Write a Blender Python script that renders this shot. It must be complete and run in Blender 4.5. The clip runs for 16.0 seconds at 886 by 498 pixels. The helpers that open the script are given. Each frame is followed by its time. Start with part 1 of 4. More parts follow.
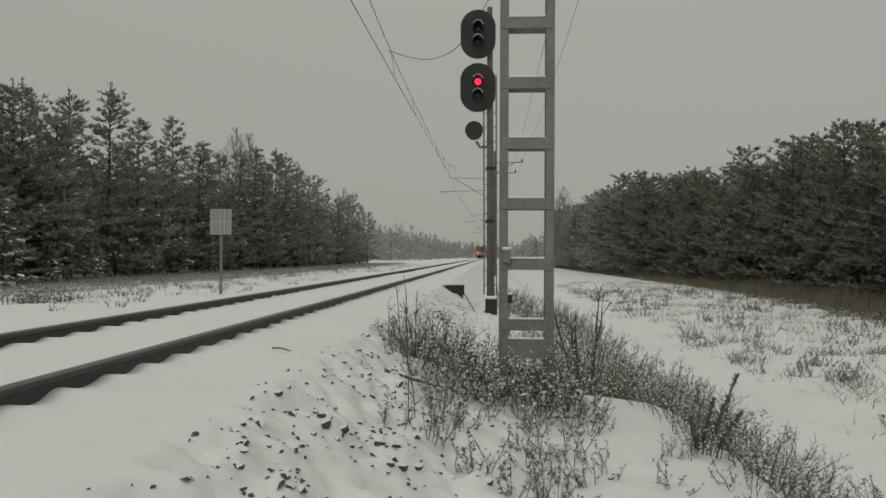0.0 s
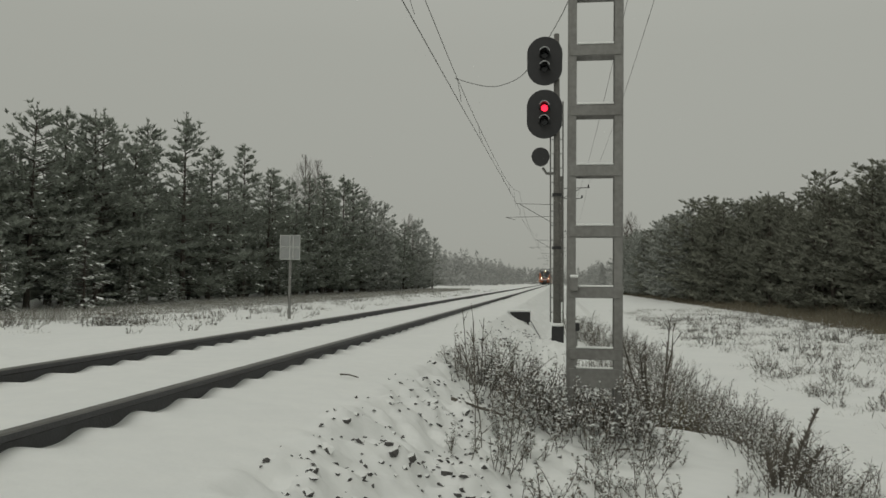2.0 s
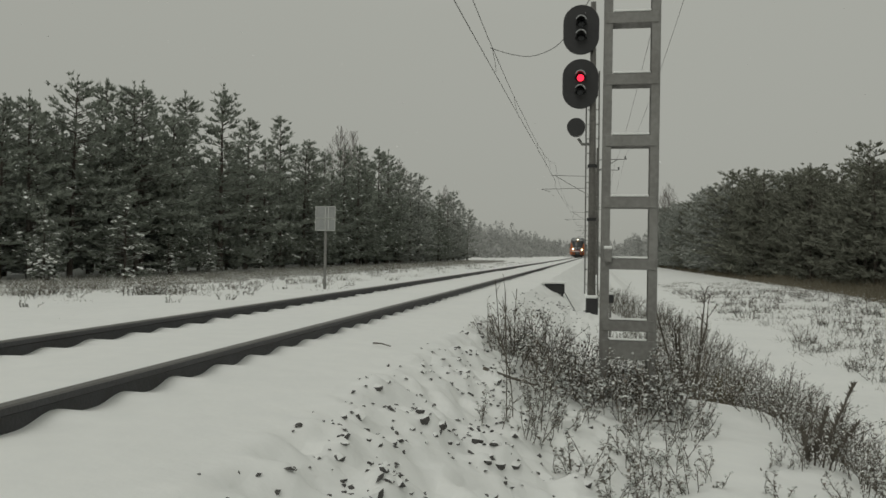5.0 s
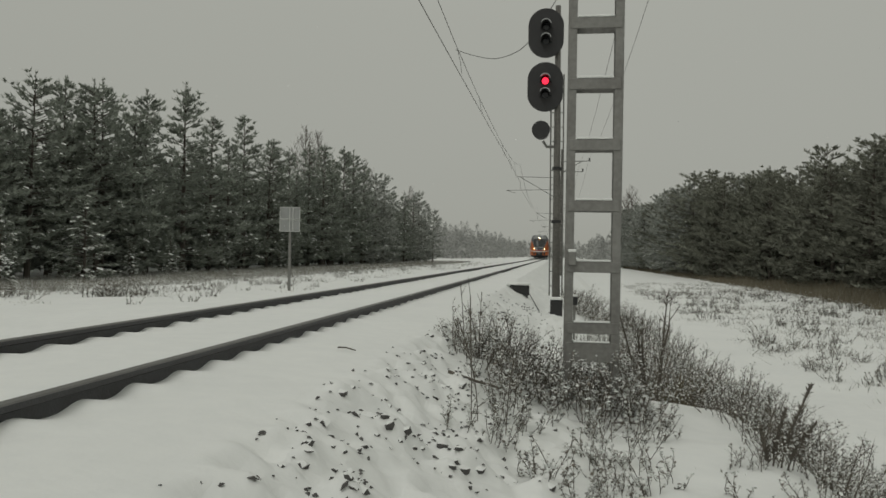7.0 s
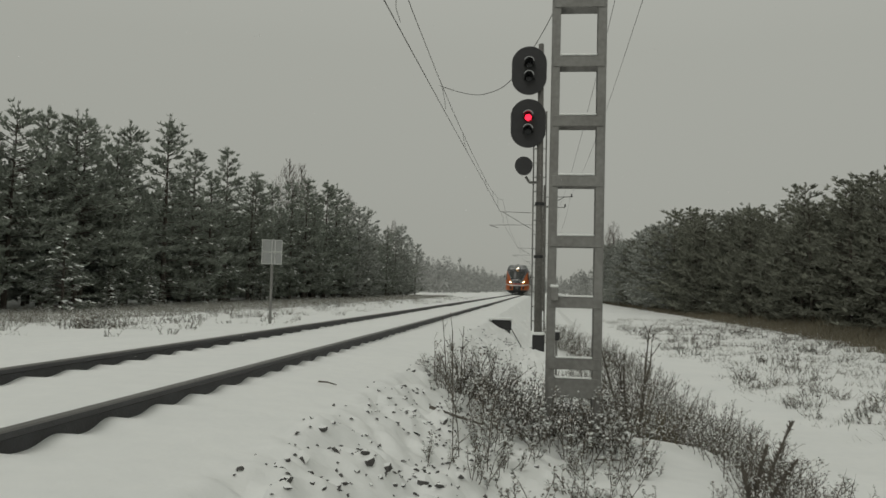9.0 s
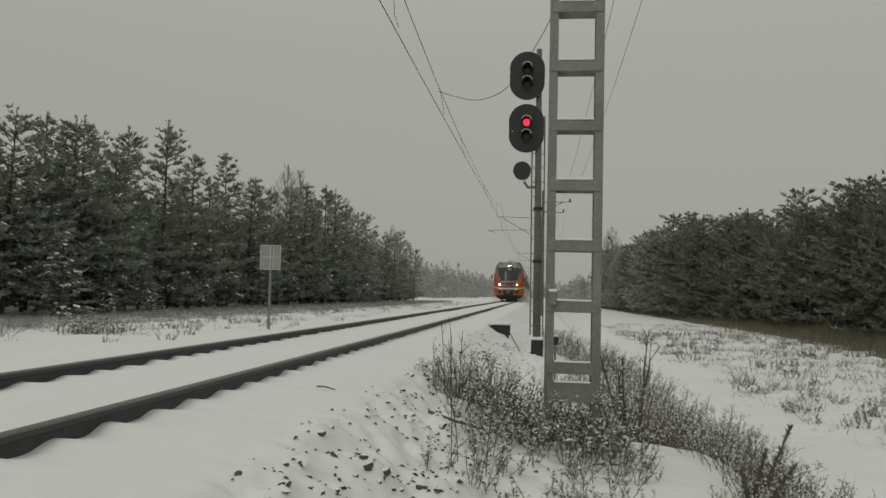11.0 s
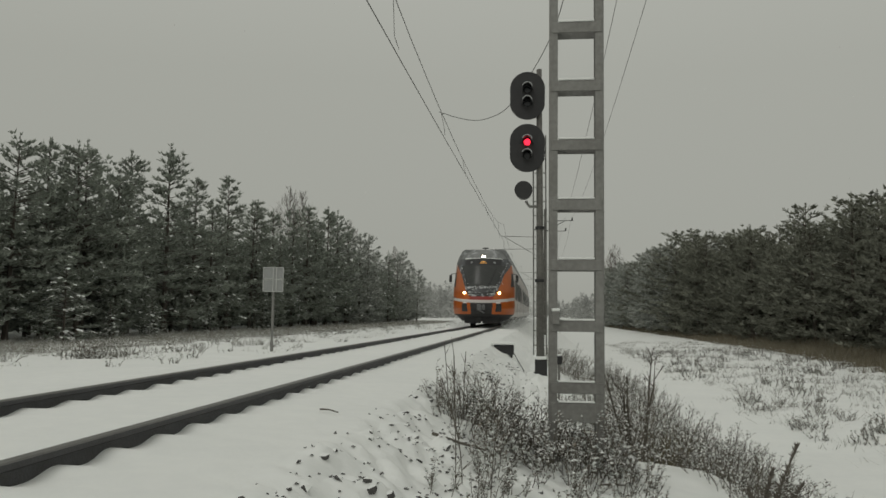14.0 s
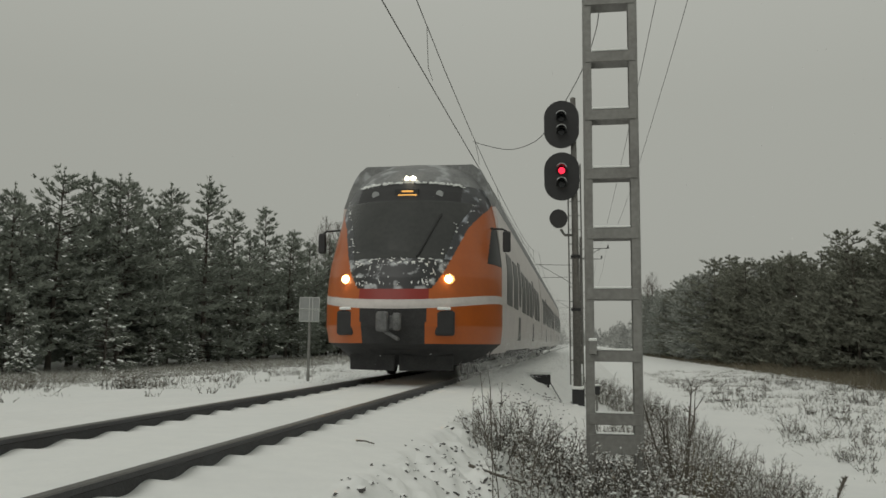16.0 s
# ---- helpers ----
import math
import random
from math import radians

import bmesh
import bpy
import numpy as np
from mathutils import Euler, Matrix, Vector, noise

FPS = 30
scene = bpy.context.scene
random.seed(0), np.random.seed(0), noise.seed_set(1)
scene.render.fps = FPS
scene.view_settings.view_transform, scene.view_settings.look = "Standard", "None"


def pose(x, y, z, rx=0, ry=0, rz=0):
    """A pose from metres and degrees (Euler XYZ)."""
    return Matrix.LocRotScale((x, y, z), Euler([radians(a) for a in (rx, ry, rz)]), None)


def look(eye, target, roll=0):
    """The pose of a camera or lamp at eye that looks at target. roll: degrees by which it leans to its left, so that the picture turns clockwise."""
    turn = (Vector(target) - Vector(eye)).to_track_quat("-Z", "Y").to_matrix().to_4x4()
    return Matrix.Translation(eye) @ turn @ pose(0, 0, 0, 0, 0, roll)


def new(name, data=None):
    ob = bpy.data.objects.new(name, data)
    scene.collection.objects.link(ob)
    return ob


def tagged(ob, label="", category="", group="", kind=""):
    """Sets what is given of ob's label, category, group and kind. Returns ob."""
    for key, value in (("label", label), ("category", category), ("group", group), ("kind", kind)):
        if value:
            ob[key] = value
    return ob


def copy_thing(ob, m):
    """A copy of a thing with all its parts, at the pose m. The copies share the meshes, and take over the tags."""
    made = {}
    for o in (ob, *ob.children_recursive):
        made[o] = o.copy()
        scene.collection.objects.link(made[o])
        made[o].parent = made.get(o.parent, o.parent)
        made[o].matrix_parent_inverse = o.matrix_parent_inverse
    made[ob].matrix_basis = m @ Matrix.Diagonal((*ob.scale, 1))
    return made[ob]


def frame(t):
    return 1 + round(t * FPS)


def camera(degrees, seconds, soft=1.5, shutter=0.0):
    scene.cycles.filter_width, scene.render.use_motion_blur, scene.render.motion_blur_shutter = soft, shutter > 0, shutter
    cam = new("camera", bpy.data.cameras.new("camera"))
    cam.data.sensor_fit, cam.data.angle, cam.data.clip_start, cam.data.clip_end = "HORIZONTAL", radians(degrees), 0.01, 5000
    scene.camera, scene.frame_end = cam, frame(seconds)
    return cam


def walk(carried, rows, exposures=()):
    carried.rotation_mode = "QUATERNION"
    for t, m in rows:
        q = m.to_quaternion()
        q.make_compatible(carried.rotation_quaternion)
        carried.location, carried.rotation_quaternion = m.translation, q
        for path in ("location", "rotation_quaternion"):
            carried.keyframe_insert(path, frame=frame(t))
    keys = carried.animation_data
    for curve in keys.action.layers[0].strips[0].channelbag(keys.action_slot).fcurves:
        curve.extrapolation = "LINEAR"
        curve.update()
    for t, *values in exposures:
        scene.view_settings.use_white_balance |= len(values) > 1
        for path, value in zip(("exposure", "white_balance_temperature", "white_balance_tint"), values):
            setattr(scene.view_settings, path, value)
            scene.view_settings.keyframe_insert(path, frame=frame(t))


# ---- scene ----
cam = camera(57.0, 16.0, 1.55)
walk(cam, [
    (0, pose(0.005, 0, 0.649, 90.50, -0.32, 3.38)),
    (0.5, pose(-0.000, 0, 0.643, 90.76, -0.64, 3.72)),
    (1, pose(-0.016, 0, 0.645, 91.11, -1.08, 3.79)),
    (1.5, pose(-0.018, 0, 0.648, 91.03, -1.18, 4.43)),
    (2, pose(-0.013, 0, 0.668, 92.25, -0.66, 7.94)),
    (2.5, pose(-0.007, 0, 0.672, 93.07, -0.75, 10.25)),
    (3, pose(0.013, 0, 0.678, 92.12, -0.24, 9.00)),
    (5.3, pose(0.005, 0, 0.653, 90.17, -0.97, 10.45)),
    (5.5, pose(0.003, 0, 0.676, 90.09, -0.79, 9.28)),
    (6, pose(0.005, 0, 0.682, 88.19, -0.77, 8.01)),
    (6.5, pose(0.009, 0, 0.675, 86.58, -0.39, 7.07)),
    (7, pose(0.009, 0, 0.681, 90.32, -1.00, 7.96)),
    (7.5, pose(0.010, 0, 0.685, 90.93, -0.93, 8.07)),
    (8, pose(-0.000, 0, 0.681, 91.32, -1.26, 7.74)),
    (8.5, pose(0.001, 0, 0.687, 92.45, -1.39, 7.60)),
    (9, pose(0.008, 0, 0.683, 92.74, -1.48, 6.72)),
    (11.5, pose(0.010, 0, 0.675, 93.15, -1.38, 6.63)),
    (12, pose(0.009, 0, 0.678, 93.15, -1.26, 6.74)),
    (12.5, pose(0.009, 0, 0.680, 93.08, -0.80, 7.09)),
    (13, pose(0.010, 0, 0.684, 93.45, -1.00, 6.91)),
    (13.5, pose(0.011, 0, 0.685, 93.95, -0.97, 6.86)),
    (14, pose(0.016, 0, 0.683, 94.51, -0.73, 6.86)),
    (14.5, pose(0.014, 0, 0.687, 94.85, -0.57, 7.03)),
    (15, pose(0.021, 0, 0.686, 95.35, -0.46, 7.56)),
    (15.5, pose(0.016, 0, 0.686, 96.16, -0.52, 8.48)),
    (16, pose(0.014, 0, 0.695, 96.50, -0.55, 9.34)),
])
SPEED, NOSE_END, LENGTH = 14.75, 13.8, 57.0      # the train: metres a second, nose at the end, length
TRACK_X = -3.16                                  # the middle of the track; z = 0 is the rails' top

# ---- sky and light ----
world = bpy.data.worlds.new("overcast_sky")
scene.world = world
world.use_nodes = True
wn = world.node_tree
wn.nodes.clear()


def wnode(kind, **values):
    n = wn.nodes.new(kind)
    for key, value in values.items():
        n.inputs[key].default_value = value
    return n


w_out = wnode("ShaderNodeOutputWorld")
w_bg = wnode("ShaderNodeBackground")
w_bg.inputs["Strength"].default_value = 1.0
w_sky = wn.nodes.new("ShaderNodeTexSky")
w_sky.sky_type, w_sky.sun_disc = "NISHITA", False
w_sky.sun_elevation, w_sky.sun_rotation = radians(25), radians(200)
w_grey = wnode("ShaderNodeHueSaturation")
w_grey.inputs["Saturation"].default_value = 0.1
w_grey.inputs["Value"].default_value = 0.08
w_co = wn.nodes.new("ShaderNodeTexCoord")
w_sep = wn.nodes.new("ShaderNodeSeparateXYZ")
w_ramp = wn.nodes.new("ShaderNodeValToRGB")      # an overcast dome: the zenith is brighter than the horizon
SKY_LOW, SKY_HIGH = (0.322, 0.328, 0.290), (0.575, 0.585, 0.535)
w_ramp.color_ramp.elements[0].position = 0.0
w_ramp.color_ramp.elements[0].color = (*SKY_LOW, 1)
w_ramp.color_ramp.elements[1].position = 1.0
w_ramp.color_ramp.elements[1].color = (*SKY_HIGH, 1)
e_mid = w_ramp.color_ramp.elements.new(0.28)
e_mid.color = (0.368, 0.375, 0.333, 1)
e_high = w_ramp.color_ramp.elements.new(0.48)
e_high.color = (0.448, 0.457, 0.412, 1)
w_mix = wn.nodes.new("ShaderNodeMixRGB")
w_mix.inputs[0].default_value = 0.93
for a, b in ((w_co.outputs["Generated"], w_sep.inputs[0]), (w_sep.outputs["Z"], w_ramp.inputs[0]), (w_sky.outputs[0], w_grey.inputs["Color"]),
             (w_grey.outputs[0], w_mix.inputs[1]), (w_ramp.outputs[0], w_mix.inputs[2]), (w_mix.outputs[0], w_bg.inputs[0]), (w_bg.outputs[0], w_out.inputs[0])):
    wn.links.new(a, b)

sun = new("sun", bpy.data.lights.new("sun", "SUN"))
sun.data.energy, sun.data.angle, sun.data.color = 0.5, radians(30), (1.0, 0.98, 0.93)
sun.matrix_world = look((0, 0, 50), (20, 45, 0))


# ---- materials ----
def material(name, colour, rough=0.8, metal=0.0, noise_scale=0, amount=0.0, colour2=None, bump=0.0, bump_scale=None, emit=None, strength=0.0,
             island=None, island_share=0.0, spec=None, frost=None):
    """A principled surface; noise at two scales mixes colour with colour2; island gives a second colour to a share of the loose pieces."""
    m = bpy.data.materials.new(name)
    m.use_nodes = True
    nt = m.node_tree
    b = nt.nodes["Principled BSDF"]
    b.inputs["Base Color"].default_value = (*colour, 1)
    b.inputs["Roughness"].default_value = rough
    b.inputs["Metallic"].default_value = metal
    if spec is not None:
        b.inputs["Specular IOR Level"].default_value = spec
    src = None
    co = nt.nodes.new("ShaderNodeTexCoord")
    if noise_scale:
        n1, n2 = nt.nodes.new("ShaderNodeTexNoise"), nt.nodes.new("ShaderNodeTexNoise")
        n1.inputs["Scale"].default_value, n2.inputs["Scale"].default_value = noise_scale, noise_scale * 7.3
        n1.inputs["Detail"].default_value = n2.inputs["Detail"].default_value = 5
        add = nt.nodes.new("ShaderNodeMath")
        add.operation = "ADD"
        ramp = nt.nodes.new("ShaderNodeMapRange")
        ramp.inputs["From Min"].default_value, ramp.inputs["From Max"].default_value = 0.75, 1.25
        ramp.inputs["To Max"].default_value = amount
        mix = nt.nodes.new("ShaderNodeMixRGB")
        mix.inputs[1].default_value, mix.inputs[2].default_value = (*colour, 1), (*(colour2 or [c * 0.5 for c in colour]), 1)
        nt.links.new(co.outputs["Object"], n1.inputs["Vector"])
        nt.links.new(co.outputs["Object"], n2.inputs["Vector"])
        nt.links.new(n1.outputs["Fac"], add.inputs[0])
        nt.links.new(n2.outputs["Fac"], add.inputs[1])
        nt.links.new(add.outputs[0], ramp.inputs["Value"])
        nt.links.new(ramp.outputs[0], mix.inputs[0])
        src = mix.outputs[0]
    if island:
        geo = nt.nodes.new("ShaderNodeNewGeometry")
        cut = nt.nodes.new("ShaderNodeMapRange")
        cut.inputs["From Min"].default_value, cut.inputs["From Max"].default_value = 1 - island_share - 0.1, 1 - island_share + 0.1
        mi = nt.nodes.new("ShaderNodeMixRGB")
        mi.inputs[1].default_value, mi.inputs[2].default_value = (*colour, 1), (*island, 1)
        nt.links.new(geo.outputs["Random Per Island"], cut.inputs["Value"])
        nt.links.new(cut.outputs[0], mi.inputs[0])
        if src:
            nt.links.new(src, mi.inputs[1])
        src = mi.outputs[0]
    if frost:                                   # patches of lying snow: colour, scale, threshold, amount
        fn, fr, fm = nt.nodes.new("ShaderNodeTexNoise"), nt.nodes.new("ShaderNodeMapRange"), nt.nodes.new("ShaderNodeMixRGB")
        fn.inputs["Scale"].default_value, fn.inputs["Detail"].default_value = frost[1], 4
        fr.inputs["From Min"].default_value, fr.inputs["From Max"].default_value, fr.inputs["To Max"].default_value = frost[2], frost[2] + 0.12, frost[3]
        fm.inputs[1].default_value, fm.inputs[2].default_value = (*colour, 1), (*frost[0], 1)
        nt.links.new(co.outputs["Object"], fn.inputs["Vector"])
        nt.links.new(fn.outputs["Fac"], fr.inputs["Value"])
        nt.links.new(fr.outputs[0], fm.inputs[0])
        if src:
            nt.links.new(src, fm.inputs[1])
        src = fm.outputs[0]
    if src:
        nt.links.new(src, b.inputs["Base Color"])
    if bump:
        nb, bp = nt.nodes.new("ShaderNodeTexNoise"), nt.nodes.new("ShaderNodeBump")
        nb.inputs["Scale"].default_value, nb.inputs["Detail"].default_value = bump_scale or 40, 6
        bp.inputs["Strength"].default_value, bp.inputs["Distance"].default_value = bump, 0.02
        nt.links.new(co.outputs["Object"], nb.inputs["Vector"])
        nt.links.new(nb.outputs["Fac"], bp.inputs["Height"])
        nt.links.new(bp.outputs[0], b.inputs["Normal"])
    if emit:
        b.inputs["Emission Color"].default_value, b.inputs["Emission Strength"].default_value = (*emit, 1), strength
    return m


SNOW = material("snow", (0.80, 0.81, 0.79), 0.75, noise_scale=0.8, amount=0.5, colour2=(0.72, 0.735, 0.725), bump=0.25, bump_scale=18)
STEEL = material("rail_steel", (0.062, 0.063, 0.067), 0.55, 0.2, 3, 0.8, (0.045, 0.043, 0.043), 0.2, 60)
RAIL_TOP = material("worn_rail_top", (0.16, 0.157, 0.148), 0.4, 0.6, 4, 0.7, (0.11, 0.105, 0.1))
GALV = material("galvanised_steel", (0.25, 0.25, 0.235), 0.6, 0.35, 2.5, 0.9, (0.17, 0.165, 0.155), 0.1, 50)
CONCRETE = material("weathered_concrete", (0.17, 0.165, 0.15), 0.9, 0, 3, 0.8, (0.09, 0.086, 0.08), 0.3, 30)
BLACK = material("black_paint", (0.018, 0.018, 0.019), 0.6, 0, 6, 0.6, (0.03, 0.03, 0.03))
HOOD = material("grey_hood_edge", (0.34, 0.35, 0.35), 0.4)
RED_LAMP = material("red_signal_lens", (0.5, 0.01, 0.02), 0.3, emit=(1.0, 0.02, 0.05), strength=2.2)
DARK_LENS = material("dark_signal_lens", (0.01, 0.012, 0.014), 0.15)
SIGN_GREY = material("grey_sign_back", (0.30, 0.31, 0.30), 0.6, 0.2, 4, 0.7, (0.22, 0.225, 0.22))
SIGN_EDGE = material("pale_sign_edge", (0.48, 0.49, 0.47), 0.6)
WIRE = material("overhead_wire", (0.12, 0.12, 0.115), 0.6, 0.3)
BARK = material("pine_bark", (0.085, 0.07, 0.057), 0.95, 0, 5, 0.8, (0.05, 0.043, 0.037), 0.5, 20)
NEEDLES = material("pine_needles", (0.265, 0.288, 0.248), 0.85, 0, 1.2, 0.7, (0.21, 0.232, 0.196), spec=0.1)
BARE_NEEDLES = material("pine_needles_without_snow", (0.205, 0.212, 0.172), 0.85, 0, 1.2, 0.7, (0.17, 0.177, 0.142), spec=0.1)
# needle colour made paler to imitate haze over the farther trees
HAZED = material("haze_paled_needles", (0.36, 0.375, 0.345), 0.85, 0, 1.2, 0.7, (0.30, 0.315, 0.285), spec=0.1)
# the air's haze is painted into this pale base colour
FAR_WOODS = material("haze_painted_woods", (0.36, 0.365, 0.35), 0.95, 0, 0.05, 0.8, (0.31, 0.315, 0.305), island=(0.40, 0.405, 0.39), island_share=0.4, spec=0.0)
BIRCH = material("bare_twigs", (0.12, 0.105, 0.09), 0.9, spec=0.1)
WEED = material("dry_weed", (0.158, 0.143, 0.121), 0.9, 0, 9, 0.7, (0.088, 0.079, 0.068), spec=0.1)
WEED_FROST = material("frosted_weed_heads", (0.19, 0.17, 0.145), 0.9, island=(0.72, 0.74, 0.72), island_share=0.64, spec=0.1)
DEAD_GRASS = material("dead_grass", (0.165, 0.146, 0.105), 0.95, island=(0.24, 0.225, 0.18), island_share=0.25, spec=0.05)
BRUSH = material("frosted_brush", (0.15, 0.135, 0.108), 0.95, island=(0.46, 0.465, 0.44), island_share=0.5, spec=0.05)
STONE = material("dark_ballast_stone", (0.06, 0.058, 0.055), 0.9, 0, 20, 0.8, (0.12, 0.115, 0.11), 0.4, 50)


# ---- mesh helpers ----
def part(name, bm, mat, parent=None, label="", smooth=False):
    me = bpy.data.meshes.new(name)
    bm.to_mesh(me)
    bm.free()
    if smooth:
        me.shade_smooth()
    for m in (mat if isinstance(mat, (list, tuple)) else [mat]):
        me.materials.append(m)
    ob = new(name, me)
    ob.parent = parent
    return tagged(ob, label) if label else ob


def mesh_of(name, verts, faces, mat, smooth=False):
    me = bpy.data.meshes.new(name)
    me.from_pydata([tuple(v) for v in verts], [], [tuple(f) for f in faces])
    for m in (mat if isinstance(mat, (list, tuple)) else [mat]):
        me.materials.append(m)
    if smooth:
        me.shade_smooth()
    return me


def box(bm, centre, size, bevel=0.0, turn=None):
    made = bmesh.ops.create_cube(bm, size=1)["verts"]
    for v in made:
        v.co = Vector((v.co.x * size[0], v.co.y * size[1], v.co.z * size[2]))
    if bevel:
        edges = list({e for v in made for e in v.link_edges})
        made = list({v for f in bmesh.ops.bevel(bm, geom=edges, offset=bevel, segments=2, affect="EDGES", profile=0.5)["faces"] for v in f.verts} | {v for v in made if v.is_valid})
    m = Matrix.Translation(centre) @ (turn.to_4x4() if turn else Matrix())
    for v in made:
        v.co = m @ v.co
    return made


def tube(bm, a, b, r0, r1=None, n=8):
    a, b = Vector(a), Vector(b)
    r1 = r0 if r1 is None else r1
    q = (b - a).to_track_quat("Z", "Y").to_matrix()
    rings = []
    for p, r in ((a, r0), (b, r1)):
        rings.append([bm.verts.new(p + q @ Vector((r * math.cos(k * math.tau / n), r * math.sin(k * math.tau / n), 0))) for k in range(n)])
    for k in range(n):
        bm.faces.new((rings[0][k], rings[0][(k + 1) % n], rings[1][(k + 1) % n], rings[1][k]))
    bm.faces.new(rings[0][::-1])
    bm.faces.new(rings[1])


def spike(bm, a, b, r, n=3):
    """A thin twig that runs to a point."""
    a, b = Vector(a), Vector(b)
    q = (b - a).to_track_quat("Z", "Y").to_matrix()
    ring = [bm.verts.new(a + q @ Vector((r * math.cos(k * math.tau / n), r * math.sin(k * math.tau / n), 0))) for k in range(n)]
    tip = bm.verts.new(b)
    for k in range(n):
        bm.faces.new((ring[k], ring[(k + 1) % n], tip))


def rounded(points, times=2):
    """The points of a bent line with its corners cut."""
    pts = [Vector(p) for p in points]
    for k in range(times):
        cut = [pts[0]]
        for p, q in zip(pts[:-1], pts[1:]):
            cut += [p.lerp(q, 0.25), p.lerp(q, 0.75)]
        pts = cut + [pts[-1]]
    return pts


def line_tube(bm, points, r, n=5):
    """One unbroken tube through the points."""
    pts = [Vector(p) for p in points]
    rings = []
    for k, p in enumerate(pts):
        way = (pts[min(k + 1, len(pts) - 1)] - pts[max(k - 1, 0)]).normalized()
        side = way.cross(Vector((0, 0, 1)) if abs(way.z) < 0.9 else Vector((0, 1, 0))).normalized()
        up = side.cross(way)
        rings.append([bm.verts.new(p + (side * math.cos(q * math.tau / n) + up * math.sin(q * math.tau / n)) * r) for q in range(n)])
    for u, v in zip(rings[:-1], rings[1:]):
        for q in range(n):
            bm.faces.new((u[q], u[(q + 1) % n], v[(q + 1) % n], v[q]))
    bm.faces.new(rings[0][::-1])
    bm.faces.new(rings[-1])


def thing(name, label, category, m=None, group="", kind=""):
    ob = new(name)
    ob.empty_display_size = 0.2
    if m is not None:
        ob.matrix_basis = m
    return tagged(ob, label, category, group, kind)


# ---- the ground, one sheet of snow ----
PROFILE_U = [-900, -200, -60, -26, -14, -9, -6.6, -5.6, -5.0, -4.1, -3.16, -2.2, -1.75, -1.3, -0.8, -0.25, 0.3, 1.1, 1.8, 2.2, 2.8, 3.4, 4.2, 6.5, 9, 13, 20, 60, 200, 900]
PROFILE_Z = [-1.0, -1.0, -1.0, -1.0, -0.9, -0.75, -0.6, -0.22, -0.12, -0.10, -0.085, -0.10, -0.115, -0.15, -0.46, -0.78, -0.9, -0.93, -1.0, -1.18, -1.72, -1.98, -2.0, -1.95, -1.85, -1.72, -1.65, -1.6, -1.6, -1.6]
RAILS = (TRACK_X - 0.795, TRACK_X + 0.795)
SLEEPER = 0.54


def lay_stones():
    """Where the ballast stones of the shoulder lie, in cells of a quarter metre."""
    g, found, cells = random.Random(12), [], {}
    while len(found) < 300:
        x, y = g.gauss(-0.72, 0.33), 2.6 + 16 * g.random() ** 1.6
        if not -1.35 < x < 0.1 or noise.noise(Vector((x * 1.6, y * 1.1, 5))) < -0.15:
            continue
        s = 0.018 + 0.032 * g.random() ** 2
        found.append((x, y, s))
        cells.setdefault((round(x * 4), round(y * 4)), []).append((x, y, s))
    return found, cells


STONES, STONE_CELLS = lay_stones()


def ground_z(x, y, fine=True):
    z = float(np.interp(x, PROFILE_U, PROFILE_Z))
    if not fine:
        return z
    p = Vector((x, y, 0))
    off = min(1.0, max(0.0, abs(x - TRACK_X) - 1.6))
    z += off * (0.05 * noise.noise(p * 0.35) + 0.03 * noise.noise(p * 1.1))
    if -1.5 < x < 0.4:                      # stones under the snow of the shoulder
        edge = max(0.0, min(1.0, (x + 1.45) / 0.3, (0.4 - x) / 0.4))
        z += edge * (0.06 * noise.noise(p * 4.5) + 0.05 * noise.noise(p * 7.5) - 0.09 * max(0.0, noise.noise(p * 6.0 + Vector((3, 7, 1))) - 0.22))
    if x > 0.3 or x < -6:
        z += 0.06 * noise.noise(p * 0.8) + 0.02 * noise.noise(p * 3.1)
    if x > 5:                               # hummocks of buried grass in the clearing
        z += min(1.0, (x - 5) / 2) * (0.10 * noise.noise(p * 0.55 + Vector((5, 1, 0))) + 0.07 * noise.noise(p * 1.7))
    if 0.6 < x < 3.2 and y > 9.2:           # the bank falls off behind the mast
        z -= 0.34 * min(1.0, (y - 9.2) / 1.6, (x - 0.6) / 0.6, (3.2 - x) / 1.0)
    if -1.7 < x < 0.5 and 2 < y < 20:       # each stone carries a cap of snow on its far side
        for i in (-1, 0, 1):
            for j in (-1, 0, 1):
                for sx, sy, ss in STONE_CELLS.get((round(x * 4) + i, round(y * 4) + j), ()):
                    far = ((x - sx) ** 2 + (y - sy - 0.7 * ss) ** 2) / (1.1 * ss + 0.03) ** 2
                    if far < 5:
                        z += (1.0 * ss + 0.012) * math.exp(-far)
    for r in RAILS:                         # snow lies in humps along the rails, one to a sleeper
        d = abs(x - r)
        if d < 0.3:
            wave = 0.5 + 0.5 * math.cos(y * math.tau / SLEEPER + noise.noise(Vector((0, y, r))))
            z += (0.3 - d) / 0.3 * (0.038 * wave ** 1.4 * (1 + 0.5 * noise.noise(Vector((r, y * 1.9, 4)))) - 0.026)
    z += 0.30 * math.exp(-((x - 0.05) / 0.7) ** 2 - ((y - 17.0) / 1.6) ** 2)      # the mound of the signal
    return z + 0.006 * noise.noise(p * 4)


